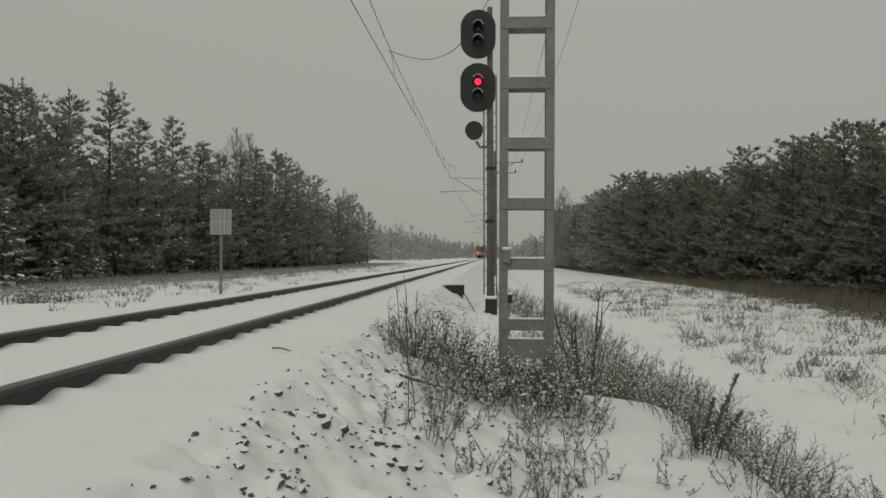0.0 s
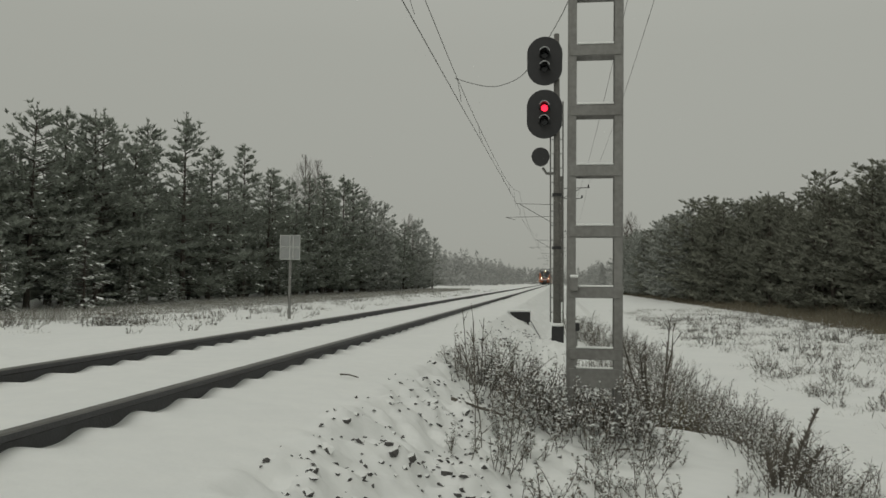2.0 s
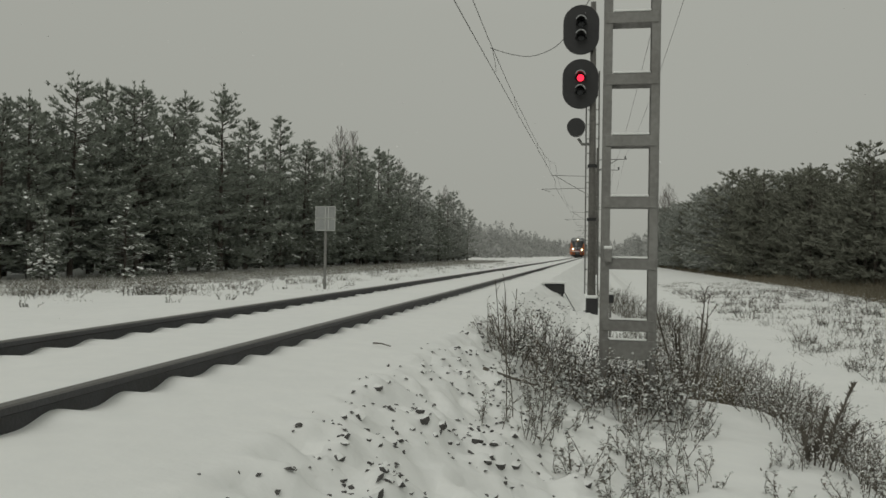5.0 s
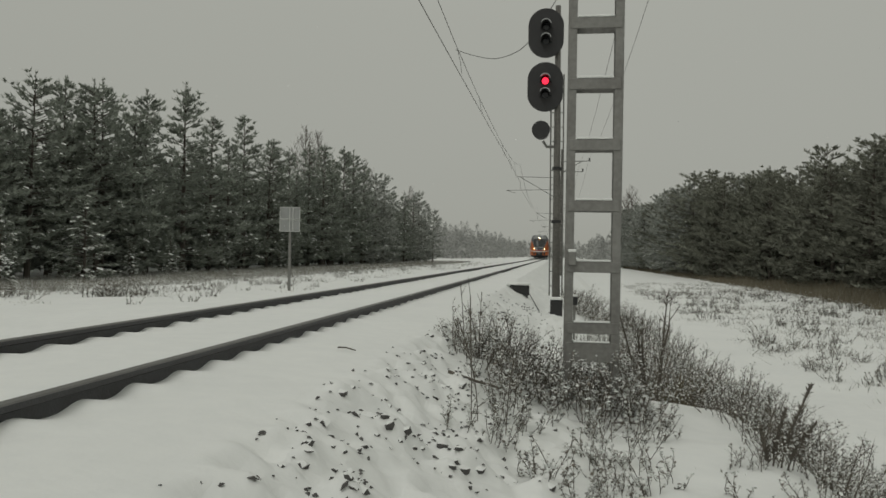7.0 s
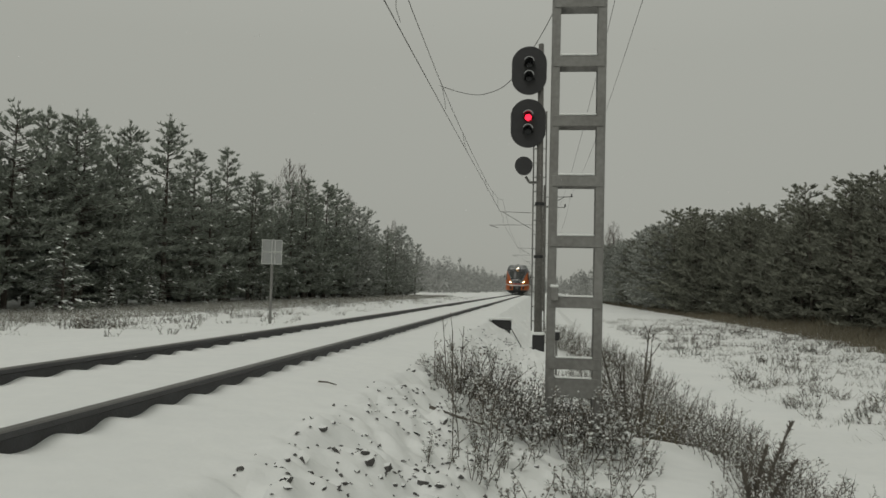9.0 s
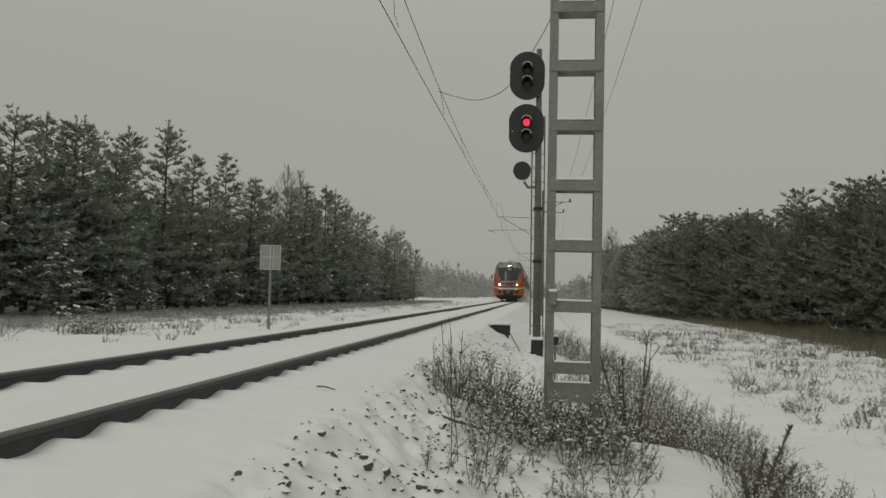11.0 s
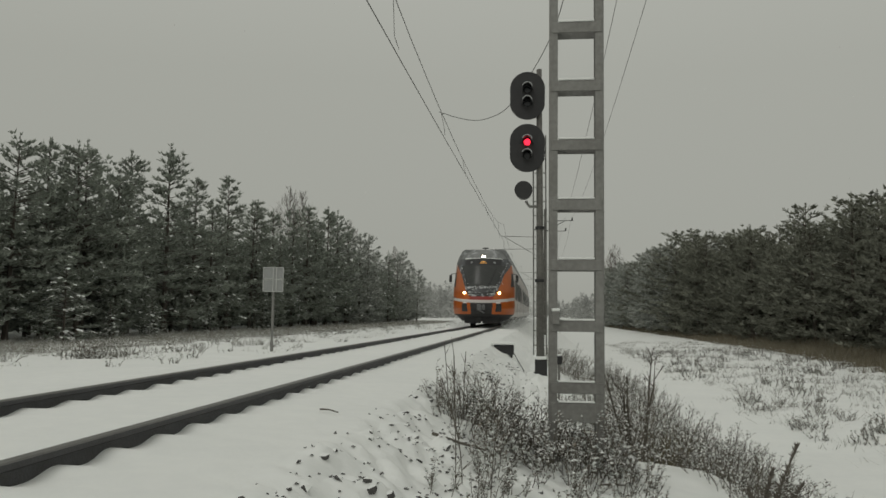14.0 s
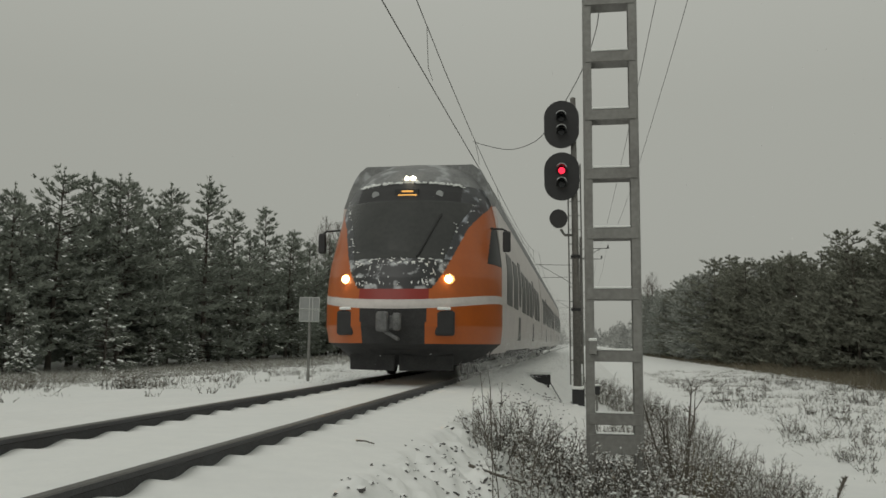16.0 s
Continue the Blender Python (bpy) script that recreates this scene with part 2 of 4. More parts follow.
def make_ground():
    us = sorted(set(np.round(np.concatenate([np.arange(-6.6, 3.6, 0.085), np.arange(-1.6, 0.4, 0.045), np.arange(3.6, 14, 0.3), np.arange(-14, -6.6, 0.35), -14 - np.geomspace(0.5, 886, 32), 14 + np.geomspace(0.5, 886, 32),
                                             [q + e for q in RAILS for e in (-0.12, -0.08, -0.045, 0.045, 0.08, 0.12)]]), 3)))
    ys = list(np.arange(-30, 2, 1.0))
    y = 2.0
    while y < 1600:
        ys.append(y)
        y += min(60, max(0.045, (0.0085 if y < 34 else 0.014) * y))
    ys.append(2500)
    verts = [(x, y, ground_z(x, y)) for y in ys for x in us]
    n = len(us)
    faces = [(j * n + i, j * n + i + 1, (j + 1) * n + i + 1, (j + 1) * n + i) for j in range(len(ys) - 1) for i in range(n - 1)]
    return tagged(new("ground", mesh_of("ground", verts, faces, SNOW, True)), "snow-covered railway embankment, ditch and clearing", "ground", kind="structure")


ground = make_ground()


# ---- rails ----
def make_rail(x):
    prof = [(-0.075, -0.18), (-0.075, -0.168), (-0.012, -0.145), (-0.009, -0.05), (-0.034, -0.038), (-0.036, -0.008), (-0.028, 0), (0.028, 0), (0.036, -0.008),
            (0.034, -0.038), (0.009, -0.05), (0.012, -0.145), (0.075, -0.168), (0.075, -0.18)]
    ys = [-40, 0, 3, 8, 20, 60, 150, 400, 1000]
    ob = thing("rail", "dark steel railway rail half buried in snow", "rail", None, "rails of the track")
    for name, span, mat in (("rail_foot", (0, 1, 11, 12, 13), STEEL), ("rail_web", (2, 10, 3, 9), STEEL), ("rail_head", (4, 8), STEEL), ("running_surface", (5, 6, 7), RAIL_TOP)):
        bm = bmesh.new()
        rings = [[bm.verts.new((x + u, y, z)) for u, z in prof] for y in ys]
        k = len(prof)
        for p, q in zip(rings[:-1], rings[1:]):
            for i in span:
                bm.faces.new((p[i], q[i], q[(i + 1) % k], p[(i + 1) % k]))
        loose = [v for v in bm.verts if not v.link_faces]
        bmesh.ops.delete(bm, geom=loose, context="VERTS")
        part(name, bm, mat, ob, "worn running surface" if name == "running_surface" else "")
    return ob


for rx in RAILS:
    make_rail(rx)


# ---- mast of the overhead line, built like a ladder ----
def ladder_mast(x, y, base, rungs=True, far=False):
    ob = thing("overhead_line_mast", "grey galvanised steel lattice mast of two channels with batten plates", "mast", pose(x, y, base), "masts of the overhead line")
    w, top = 0.58, 10.2
    for s in (-1, 1):
        bm = bmesh.new()
        box(bm, (s * (w / 2 - 0.006), 0, top / 2), (0.012, 0.2, top))
        for yy in (-0.1, 0.1):
            box(bm, (s * (w / 2 - 0.05), yy, top / 2), (0.085, 0.012, top + 0.004), 0.004)
        part("channel", bm, GALV, ob)
    zs = [0.62] + [0.873 + 0.6425 * k for k in range(0, 14)]
    for k, z in enumerate(zs):
        for yy in (-0.112, 0.112):
            bm = bmesh.new()
            hgt = 0.2 if k == 0 else 0.115
            box(bm, (0, yy, z), (w - 0.05, 0.012, hgt), 0.004)
            part("batten", bm, GALV, ob)
        bm = bmesh.new()
        box(bm, (0, -0.11, z + (0.2 if k == 0 else 0.115) / 2 + 0.012), (w - 0.2, 0.04, 0.02), 0.008)
        part("snow_cap", bm, SNOW, ob, "thin line of snow")
    bm = bmesh.new()
    box(bm, (-0.215, -0.14, 1.6), (0.08, 0.08, 0.14), 0.01)
    case = part("junction_box", bm, GALV, ob, "small grey junction box")
    bm = bmesh.new()
    box(bm, (-0.215, -0.14, 1.685), (0.085, 0.085, 0.03), 0.01)
    part("snow_cap", bm, SNOW, case, "cap of snow")
    return ob


MAST_Y, MAST_BASE = 8.8, -0.95
ladder_mast(0.380, MAST_Y, MAST_BASE)


# ---- colour-light signal ----
def oval_head(parent, z, lit):
    head = part("signal_head", oval_plate(0.365, 0.51, z), BLACK, parent, "black oval backing plate with two hooded lenses", False)
    for k, dz in enumerate((0.12, -0.17)):
        bm = bmesh.new()
        tube(bm, (-0.27, -0.10, z + dz), (-0.27, -0.13, z + dz), 0.068, 0.068, 20)
        part("lens", bm, RED_LAMP if (lit and k == 0) else DARK_LENS, head, "lit red lens" if (lit and k == 0) else "dark lens")
        bm = bmesh.new()
        n = 16
        ang = [radians(-20 + 220 * i / n) for i in range(n + 1)]
        rows = []
        for yy, r in ((-0.10, 0.115), (-0.36, 0.10)):
            for rr in (r, r - 0.008):
                rows.append([bm.verts.new((-0.27 + rr * math.cos(a), yy, z + dz + rr * math.sin(a))) for a in ang])
        for a, b in ((0, 2), (3, 1), (2, 3)):
            for i in range(n):
                bm.faces.new((rows[a][i], rows[a][i + 1], rows[b][i + 1], rows[b][i]))
        part("hood", bm, [BLACK], head)
        bm = bmesh.new()
        pts = [Vector((-0.27 + 0.1 * math.cos(a), -0.365, z + dz + 0.1 * math.sin(a))) for a in ang[2:-3]]
        line_tube(bm, pts, 0.011, 4)
        part("hood_rim", bm, HOOD, head, "pale hood rim")
    return head


def oval_plate(hw, hh, z):
    bm = bmesh.new()
    ring = []
    r = hw
    for k in range(40):
        a = math.tau * k / 40
        ring.append((-0.27 + r * math.cos(a), (hh - r) * (1 if math.sin(a) >= 0 else -1) + r * math.sin(a)))
    fr = [bm.verts.new((px, -0.10, z + pz)) for px, pz in ring]
    bk = [bm.verts.new((px, -0.07, z + pz)) for px, pz in ring]
    bm.faces.new(fr)
    bm.faces.new(bk[::-1])
    for k in range(40):
        bm.faces.new((fr[k], fr[(k + 1) % 40], bk[(k + 1) % 40], bk[k]))
    box(bm, (-0.27, 0.03, z), (0.3, 0.2, 0.72), 0.03)
    return bm


def make_signal(x, y, base):
    ob = thing("railway_signal", "black two-head colour-light railway signal showing red on a slim concrete post", "signal", pose(x, y, base))
    bm = bmesh.new()
    tube(bm, (0.02, 0.02, 0), (-0.03, 0.02, 6.4), 0.085, 0.055, 12)
    part("post", bm, CONCRETE, ob, "slim weathered concrete post", True)
    bm = bmesh.new()
    box(bm, (0.03, 0, 0.15), (0.25, 0.25, 0.36), 0.02)
    part("footing", bm, BLACK, ob, "dark footing")
    bm = bmesh.new()
    box(bm, (0.02, -0.08, 0.35), (0.24, 0.16, 0.06), 0.025)
    part("snow_cap", bm, SNOW, ob, "cap of snow")
    oval_head(ob, 5.81, False)
    oval_head(ob, 4.70, True)
    bm = bmesh.new()
    tube(bm, (-0.34, -0.28, 3.79), (-0.34, 0.0, 3.79), 0.185, 0.17, 24)
    box(bm, (-0.34, 0.06, 3.79), (0.22, 0.14, 0.26), 0.03)
    small = part("lower_lamp", bm, BLACK, ob, "small round black lamp on an arm")
    bm = bmesh.new()
    line_tube(bm, [(-0.3, 0.03, 3.6), (-0.22, 0.03, 3.48), (0.0, 0.03, 3.48)], 0.03, 8)
    part("arm", bm, GALV, ob)
    bm = bmesh.new()                          # the ladder at the post's back
    for s in (-1, 1):
        tube(bm, (0.01 + s * 0.13, 0.10, 0.4), (-0.02 + s * 0.13, 0.10, 5.0), 0.015, 0.015, 5)
    for k in range(15):
        tube(bm, (-0.12, 0.10, 0.6 + k * 0.3), (0.12, 0.10, 0.6 + k * 0.3), 0.011, 0.011, 5)
    part("ladder", bm, GALV, ob)
    for z in (1.9, 3.0, 4.6):
        bm = bmesh.new()
        tube(bm, (-0.0, 0.02, z), (-0.0, 0.02, z + 0.06), 0.10, 0.10, 14)
        part("clamp", bm, BLACK, ob)
    return ob


SIGNAL_Y = 17.0
make_signal(-0.02, SIGNAL_Y, -0.55)


# ---- overhead line ----
def far_mast(y):
    ob = thing("overhead_line_mast", "tall grey mast carrying a bracket over the track", "mast", pose(0.3, y, -0.95), "masts of the overhead line")
    bm = bmesh.new()
    tube(bm, (0, 0, 0), (0, 0, 10.0), 0.17, 0.11, 10)
    part("pole", bm, CONCRETE, ob)
    k = TRACK_X - 0.3
    bm = bmesh.new()
    line_tube(bm, [(0, 0, 7.75), (k - 0.1, 0, 7.85)], 0.022, 6)
    line_tube(bm, [(0, 0, 5.9), (k + 0.2, 0, 7.8)], 0.022, 6)
    part("bracket", bm, WIRE, ob)
    bm = bmesh.new()
    line_tube(bm, [(-0.1, 0, 6.85), (k - 0.9, 0, 6.75), (k - 0.2, 0, 6.55)], 0.02, 6)
    part("steady_arm", bm, WIRE, ob)
    bm = bmesh.new()
    line_tube(bm, [(0, 0, 9.05), (2.2, 0, 9.1)], 0.035, 6)
    line_tube(bm, [(0, 0, 8.2), (1.5, 0, 9.05)], 0.03, 6)
    line_tube(bm, [(0, 0, 8.25), (1.6, 0, 8.25)], 0.03, 6)
    part("feeder_arm", bm, WIRE, ob)
    for px, pz in ((0.9, 9.1), (2.1, 9.12), (1.6, 8.28)):
        bm = bmesh.new()
        tube(bm, (px, 0, pz), (px, 0, pz + 0.22), 0.06, 0.05, 8)
        part("insulator", bm, BLACK, ob)
    return ob


MASTS = (65.0, 121.0, 177.0, 235.0)
for my in MASTS:
    far_mast(my)


def wire(name, points, r, label):
    bm = bmesh.new()
    line_tube(bm, points, r, 5)
    return tagged(part(name, bm, WIRE), label, "wire")


SUPPORTS = (-47.0, 9.0) + MASTS + (295.0,)
contact, messenger = [], []
for a, b in zip(SUPPORTS[:-1], SUPPORTS[1:]):
    for k in range(12):
        f = k / 12
        y = a + (b - a) * f
        contact.append((-2.86 - 0.12 * math.cos(math.pi * f), y, 6.02))
        messenger.append((-3.02, y, 6.60 + 1.25 * abs(2 * f - 1) ** 2.6))
wire("contact_wire", contact, 0.011, "dark contact wire hung over the track")
wire("messenger_wire", messenger, 0.010, "dark messenger wire sagging between masts")
bm = bmesh.new()
for y in (16.0, 24.0, 31.0, 44.0, 51.0, 57.0):
    f = (y - 9.0) / 56.0
    bm2 = [(-2.88, y, 6.02), (-2.96 + (0.06 if y == 24.0 else 0), y - 0.1, 6.27), (-3.02, y, 6.60 + 1.25 * abs(2 * f - 1) ** 2.6)]
    line_tube(bm, bm2, 0.007, 4)
tagged(part("dropper", bm, WIRE), "thin droppers between contact and messenger wire", "wire", kind="stuff")
EYE = Vector((0, 0, 0.63))


def along(u, v, depth):
    """A place from its bearing (to the side and up for each metre ahead) and its distance ahead."""
    return EYE + Vector((u, 1, v)) * depth


jumper = [along(-0.128, 0.2545, 23.8), along(-0.108, 0.2475, 23.0), along(-0.081, 0.2415, 22.0), along(-0.058, 0.2475, 21.0), along(-0.040, 0.259, 20.2), along(-0.016, 0.295, 19.2), along(0.016, 0.354, 18.2),
          along(0.036, 0.43, 16.0), along(0.055, 0.88, 9.0)]
wire("jumper_cable", rounded(jumper), 0.010, "slack cable from the messenger wire to the mast")
for fx, fz, sag in ((2.36, 8.35, 0.9), (1.56, 7.6, 0.7)):
    pts = []
    for a, b in zip(SUPPORTS[:-1], SUPPORTS[1:]):
        for k in range(10):
            f = k / 10
            pts.append((fx, a + (b - a) * f, fz - sag * 4 * f * (1 - f)))
    wire("feeder_wire", pts, 0.007, "thin feeder wire along the outer side of the masts")


# ---- board beside the track ----
def make_sign(x, y, base):
    ob = thing("trackside_sign", "grey two-panel metal board on a thin post, seen from its back", "sign", pose(x, y, base, 0, 0, 6))
    bm = bmesh.new()
    tube(bm, (0, 0, -0.2), (0, 0, 3.2), 0.055, 0.05, 10)
    part("post", bm, GALV, ob)
    for z in (2.97, 2.51):
        bm = bmesh.new()
        box(bm, (0, -0.07, z), (0.74, 0.015, 0.435), 0.006)
        p = part("panel", bm, SIGN_GREY, ob)
        for dx in (-0.366, 0.366):
            bm = bmesh.new()
            box(bm, (dx, -0.083, z), (0.022, 0.02, 0.44), 0.004)
            part("rim", bm, SIGN_EDGE, p, "pale rim")
        for dz in (-0.21, 0.21):
            bm = bmesh.new()
            box(bm, (0, -0.084, z + dz), (0.74, 0.02, 0.022), 0.004)
            part("rim", bm, SIGN_EDGE, p, "pale rim")
    for dx in (0.0, 0.12):
        bm = bmesh.new()
        box(bm, (dx, -0.095, 2.74), (0.03, 0.02, 0.85), 0.004)
        part("brace", bm, SIGN_EDGE, ob)
    return ob


make_sign(-9.75, 29.0, -0.9)


# ---- trees ----
def pine_mesh(rng, height, spread, start, whorls, taper, clumps, tuft, load):
    """Trunk with whorls of limbs, needle clumps along the limbs, and pads of snow lying on some of the clumps."""
    bm = bmesh.new()
    lean = Vector((rng.uniform(-0.02, 0.02), rng.uniform(-0.02, 0.02), 0))
    axis = lambda z: Vector((lean.x * z, lean.y * z, z))
    zs = [0, 0.06 * height, 0.35 * height, 0.7 * height, height]
    rs = [0.015 * height, 0.012 * height, 0.009 * height, 0.004 * height, 0.008]
    for k in range(4):
        tube(bm, axis(zs[k]), axis(zs[k + 1]), rs[k], rs[k + 1], 7)
    needles, snow = ([], []), ([], [])
    up = Vector((0, 0, 1))

    def leaf(store, *corners):
        i = len(store[0])
        store[0].extend(corners)
        store[1].append(tuple(range(i, i + len(corners))))

    def clump(p, aim, size, many):
        for k in range(many):
            d = (aim + Vector((rng.uniform(-0.8, 0.8), rng.uniform(-0.8, 0.8), rng.uniform(-0.6, 0.7)))).normalized()
            e = d.cross(Vector((rng.uniform(-1, 1), rng.uniform(-1, 1), rng.uniform(-1, 1)))).normalized() * size * 0.12
            q = p + Vector((rng.uniform(-1, 1), rng.uniform(-1, 1), rng.uniform(-0.5, 0.5))) * size * 0.22
            leaf(needles, q - e, q + e, q + d * size * 0.72)

    f = 0.0
    while f < 0.97:
        z = height * (start + (0.97 - start) * f)
        for k in range(5):
            a = rng.uniform(0, math.tau)
            length = (spread * (1 - f) ** taper * (0.62 + 0.38 * min(1.0, f / 0.18)) + 0.14) * rng.uniform(0.5, 1.12)
            out = Vector((math.cos(a), math.sin(a), 0))
            side = Vector((-out.y, out.x, 0))
            rise, curl = length * (rng.uniform(-0.16, 0.12) + 0.15 * f + 0.55 * f ** 3), length * rng.uniform(0.05, 0.28)
            foot = axis(z + rng.uniform(-0.12, 0.12))
            tip = foot + out * length + up * (rise + curl)
            spike(bm, foot, tip, 0.020 + 0.014 * (1 - f))
            n = max(3, round(clumps * length / spread))
            for c in range(n):
                g = 0.32 + 0.68 * (c + rng.random()) / n
                off = rng.uniform(-1, 1) * 0.34 * length * (1.2 - g)
                p = foot + out * length * g + up * (rise * g + curl * g * g + rng.uniform(-0.05, 0.06)) + side * off
                size = tuft * rng.uniform(0.65, 1.1) * (0.78 + 0.22 * (1 - f))
                clump(p, out * 0.55 + side * (0.4 if off > 0 else -0.4) + up * (0.25 + 0.65 * f), size * 1.06, 6)
                if rng.random() < load * (1 - 0.75 * f):
                    w = size * rng.uniform(0.14, 0.42) * (1.9 if load > 0.6 else 1.0)
                    m = p + up * size * 0.30 + out * size * 0.25
                    leaf(snow, m - out * w + up * w * 0.3, m + side * w * 0.8, m + out * w - up * w * 0.55, m - side * w * 0.8)
        f += rng.uniform(0.8, 1.2) / whorls
    for k in range(4):                                   # the leading shoots
        p = axis(height * (0.93 + 0.02 * k))
        clump(p, up * 1.6, tuft * 0.55, 6)
    return bm, needles, snow


def make_pine(rng, height, spread, start, mat, label, group, whorls=24, taper=0.7, clumps=9, tuft=0.5, load=0.0):
    ob = thing("pine_tree", label, "tree", None, group)
    bm, needles, snow = pine_mesh(rng, height, spread, start, whorls, taper, clumps, tuft, load)
    part("trunk", bm, BARK, ob)
    new("crown", mesh_of("crown", *needles, mat)).parent = ob
    if snow[0]:
        tagged(new("snow_load", mesh_of("snow_load", *snow, SNOW)), "snow lying on the boughs", kind="stuff").parent = ob
    return ob


rng = random.Random(7)
LEFT = "pines of the wood across the track"
RIGHT = "pines of the wood beyond the ditch"
DARK_PINE = "dark round-topped pine in the wood beyond the snowy ditch"
pines_right = [make_pine(rng, 10.0, 2.5, 0.05, BARE_NEEDLES, DARK_PINE, RIGHT, 22, 0.40, 9, 0.50) for k in range(3)]
pines = [make_pine(rng, 10.0, 2.3 + 0.3 * (k % 3), 0.05 + 0.05 * (k % 3), NEEDLES, "dark green pine with snow on its boughs at the wood's edge", LEFT, 24 + k % 3 * 2, 0.60 + 0.08 * (k % 2), 11, 0.47, 0.42)
         for k in range(5)]
hazed = [make_pine(rng, 10.0, 2.4, 0.05, HAZED, "pine farther along the wood, haze painted into its pale needles", LEFT, 22, 0.55, 8, 0.55, 0.1) for k in range(3)]
frosty = [make_pine(rng, 5.0, 1.6, 0.03, NEEDLES, "small snow-laden young conifer at the wood's edge", LEFT, 17, 0.75, 8, 0.32, 0.75) for k in range(2)]


def plant(stock, x, y, height, native, turn, label="", group=""):
    if native == 10.0 and rng.random() < (y - 85) / 65:      # haze put into colour: paler pines swapped in more often with distance
        stock, label = hazed[rng.randrange(3)], ""
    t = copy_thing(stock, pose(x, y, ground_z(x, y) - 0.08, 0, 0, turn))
    s = height / native
    wide = s * (1.3 if x > 0 else 1.15)
    t.scale = (wide * rng.uniform(0.85, 1.15), wide * rng.uniform(0.85, 1.15), s)
    return tagged(t, label, "", group)


# the wood across the track: its outline first, then the trees between and behind
OUTLINE = [(34.0, 9.0), (37.0, 10.4), (40.3, 10.9), (42.6, 11.2), (44.3, 11.6), (46.5, 10.3), (49.3, 12.0), (54.3, 13.5), (57.5, 11.6), (61.0, 10.4), (64.9, 13.0), (69.5, 11.2), (73.0, 12.2),
           (78.0, 11.8), (83.0, 13.0), (88.0, 13.6), (93.0, 13.0), (96.5, 14.5), (103.5, 15.0), (109.0, 13.5), (114.0, 13.0), (121.0, 13.6), (128.0, 11.5), (137.0, 12.0), (146.0, 12.5), (153.0, 13.6), (161.0, 12.0), (170.0, 11.0)]
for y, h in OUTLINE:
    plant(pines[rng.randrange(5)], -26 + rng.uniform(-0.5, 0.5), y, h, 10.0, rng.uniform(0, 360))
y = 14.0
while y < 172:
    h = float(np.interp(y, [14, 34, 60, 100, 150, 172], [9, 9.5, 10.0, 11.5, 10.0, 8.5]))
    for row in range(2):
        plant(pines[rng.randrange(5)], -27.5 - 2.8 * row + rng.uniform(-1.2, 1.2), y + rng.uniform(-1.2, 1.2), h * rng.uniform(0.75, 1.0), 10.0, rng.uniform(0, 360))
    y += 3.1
for x, y, h in ((-23.0, 37.3, 4.4), (-23.6, 47.5, 2.6), (-23.6, 32.0, 3.6), (-23.8, 43.0, 2.4), (-24.2, 57.0, 3.0), (-24.5, 70.0, 3.0)):
    plant(frosty[rng.randrange(2)], x, y, h, 5.0, rng.uniform(0, 360))
# the wood beyond the ditch
y = 8.0
while y < 190:
    edge = float(np.interp(y, [8, 30, 60, 110, 190], [21.5, 21.0, 21.0, 17.5, 15.0]))
    h = float(np.interp(y, [8, 45, 62, 75, 110, 190], [8.5, 9.3, 9.8, 9.3, 11.8, 12.0]))
    for row in range(2):
        plant(pines_right[rng.randrange(3)], edge + 2.2 * row + rng.uniform(-0.8, 0.8), y + rng.uniform(-1, 1), h * rng.uniform(0.9, 1.18), 10.0, rng.uniform(0, 360),
              DARK_PINE, RIGHT)
    y += 2.9


def bare_tree(x, y, height):
    ob = thing("bare_tree", "leafless grey birch rising over the pines", "tree", pose(x, y, -1.1), "bare birches")
    bm, bt = bmesh.new(), bmesh.new()
    tube(bm, (0, 0, 0), (0.1, 0, height * 0.6), 0.12, 0.07, 6)
    tube(bm, (0.1, 0, height * 0.6), (0.15, 0, height), 0.07, 0.015, 5)
    part("trunk", bm, BIRCH, ob)
    for k in range(46):
        z = height * rng.uniform(0.4, 0.97)
        aa, ln = rng.uniform(0, 6.3), (height - z) * 0.45 + 0.5
        p = Vector((0.1, 0, z))
        q = p + Vector((math.cos(aa) * ln * 0.55, math.sin(aa) * ln * 0.55, ln))
        tube(bt, p, q, 0.03, 0.012, 3)
        for m in range(9):
            s = p + (q - p) * rng.uniform(0.3, 1)
            e = s + Vector((rng.uniform(-0.5, 0.5), rng.uniform(-0.5, 0.5), rng.uniform(0.3, 1.0))) * ln * 0.45
            tube(bt, s, e, 0.012, 0.006, 3)
    tagged(part("twig", bt, BIRCH, ob), kind="stuff")
    return ob


for x, y, h in ((-31.0, 97.0, 17.0), (-31.5, 104.0, 17.5), (-30.0, 124.0, 16.0), (-29.5, 160.0, 15.0), (15.5, 178.0, 17.0), (16.0, 196.0, 16.5)):
    bare_tree(x, y, h)


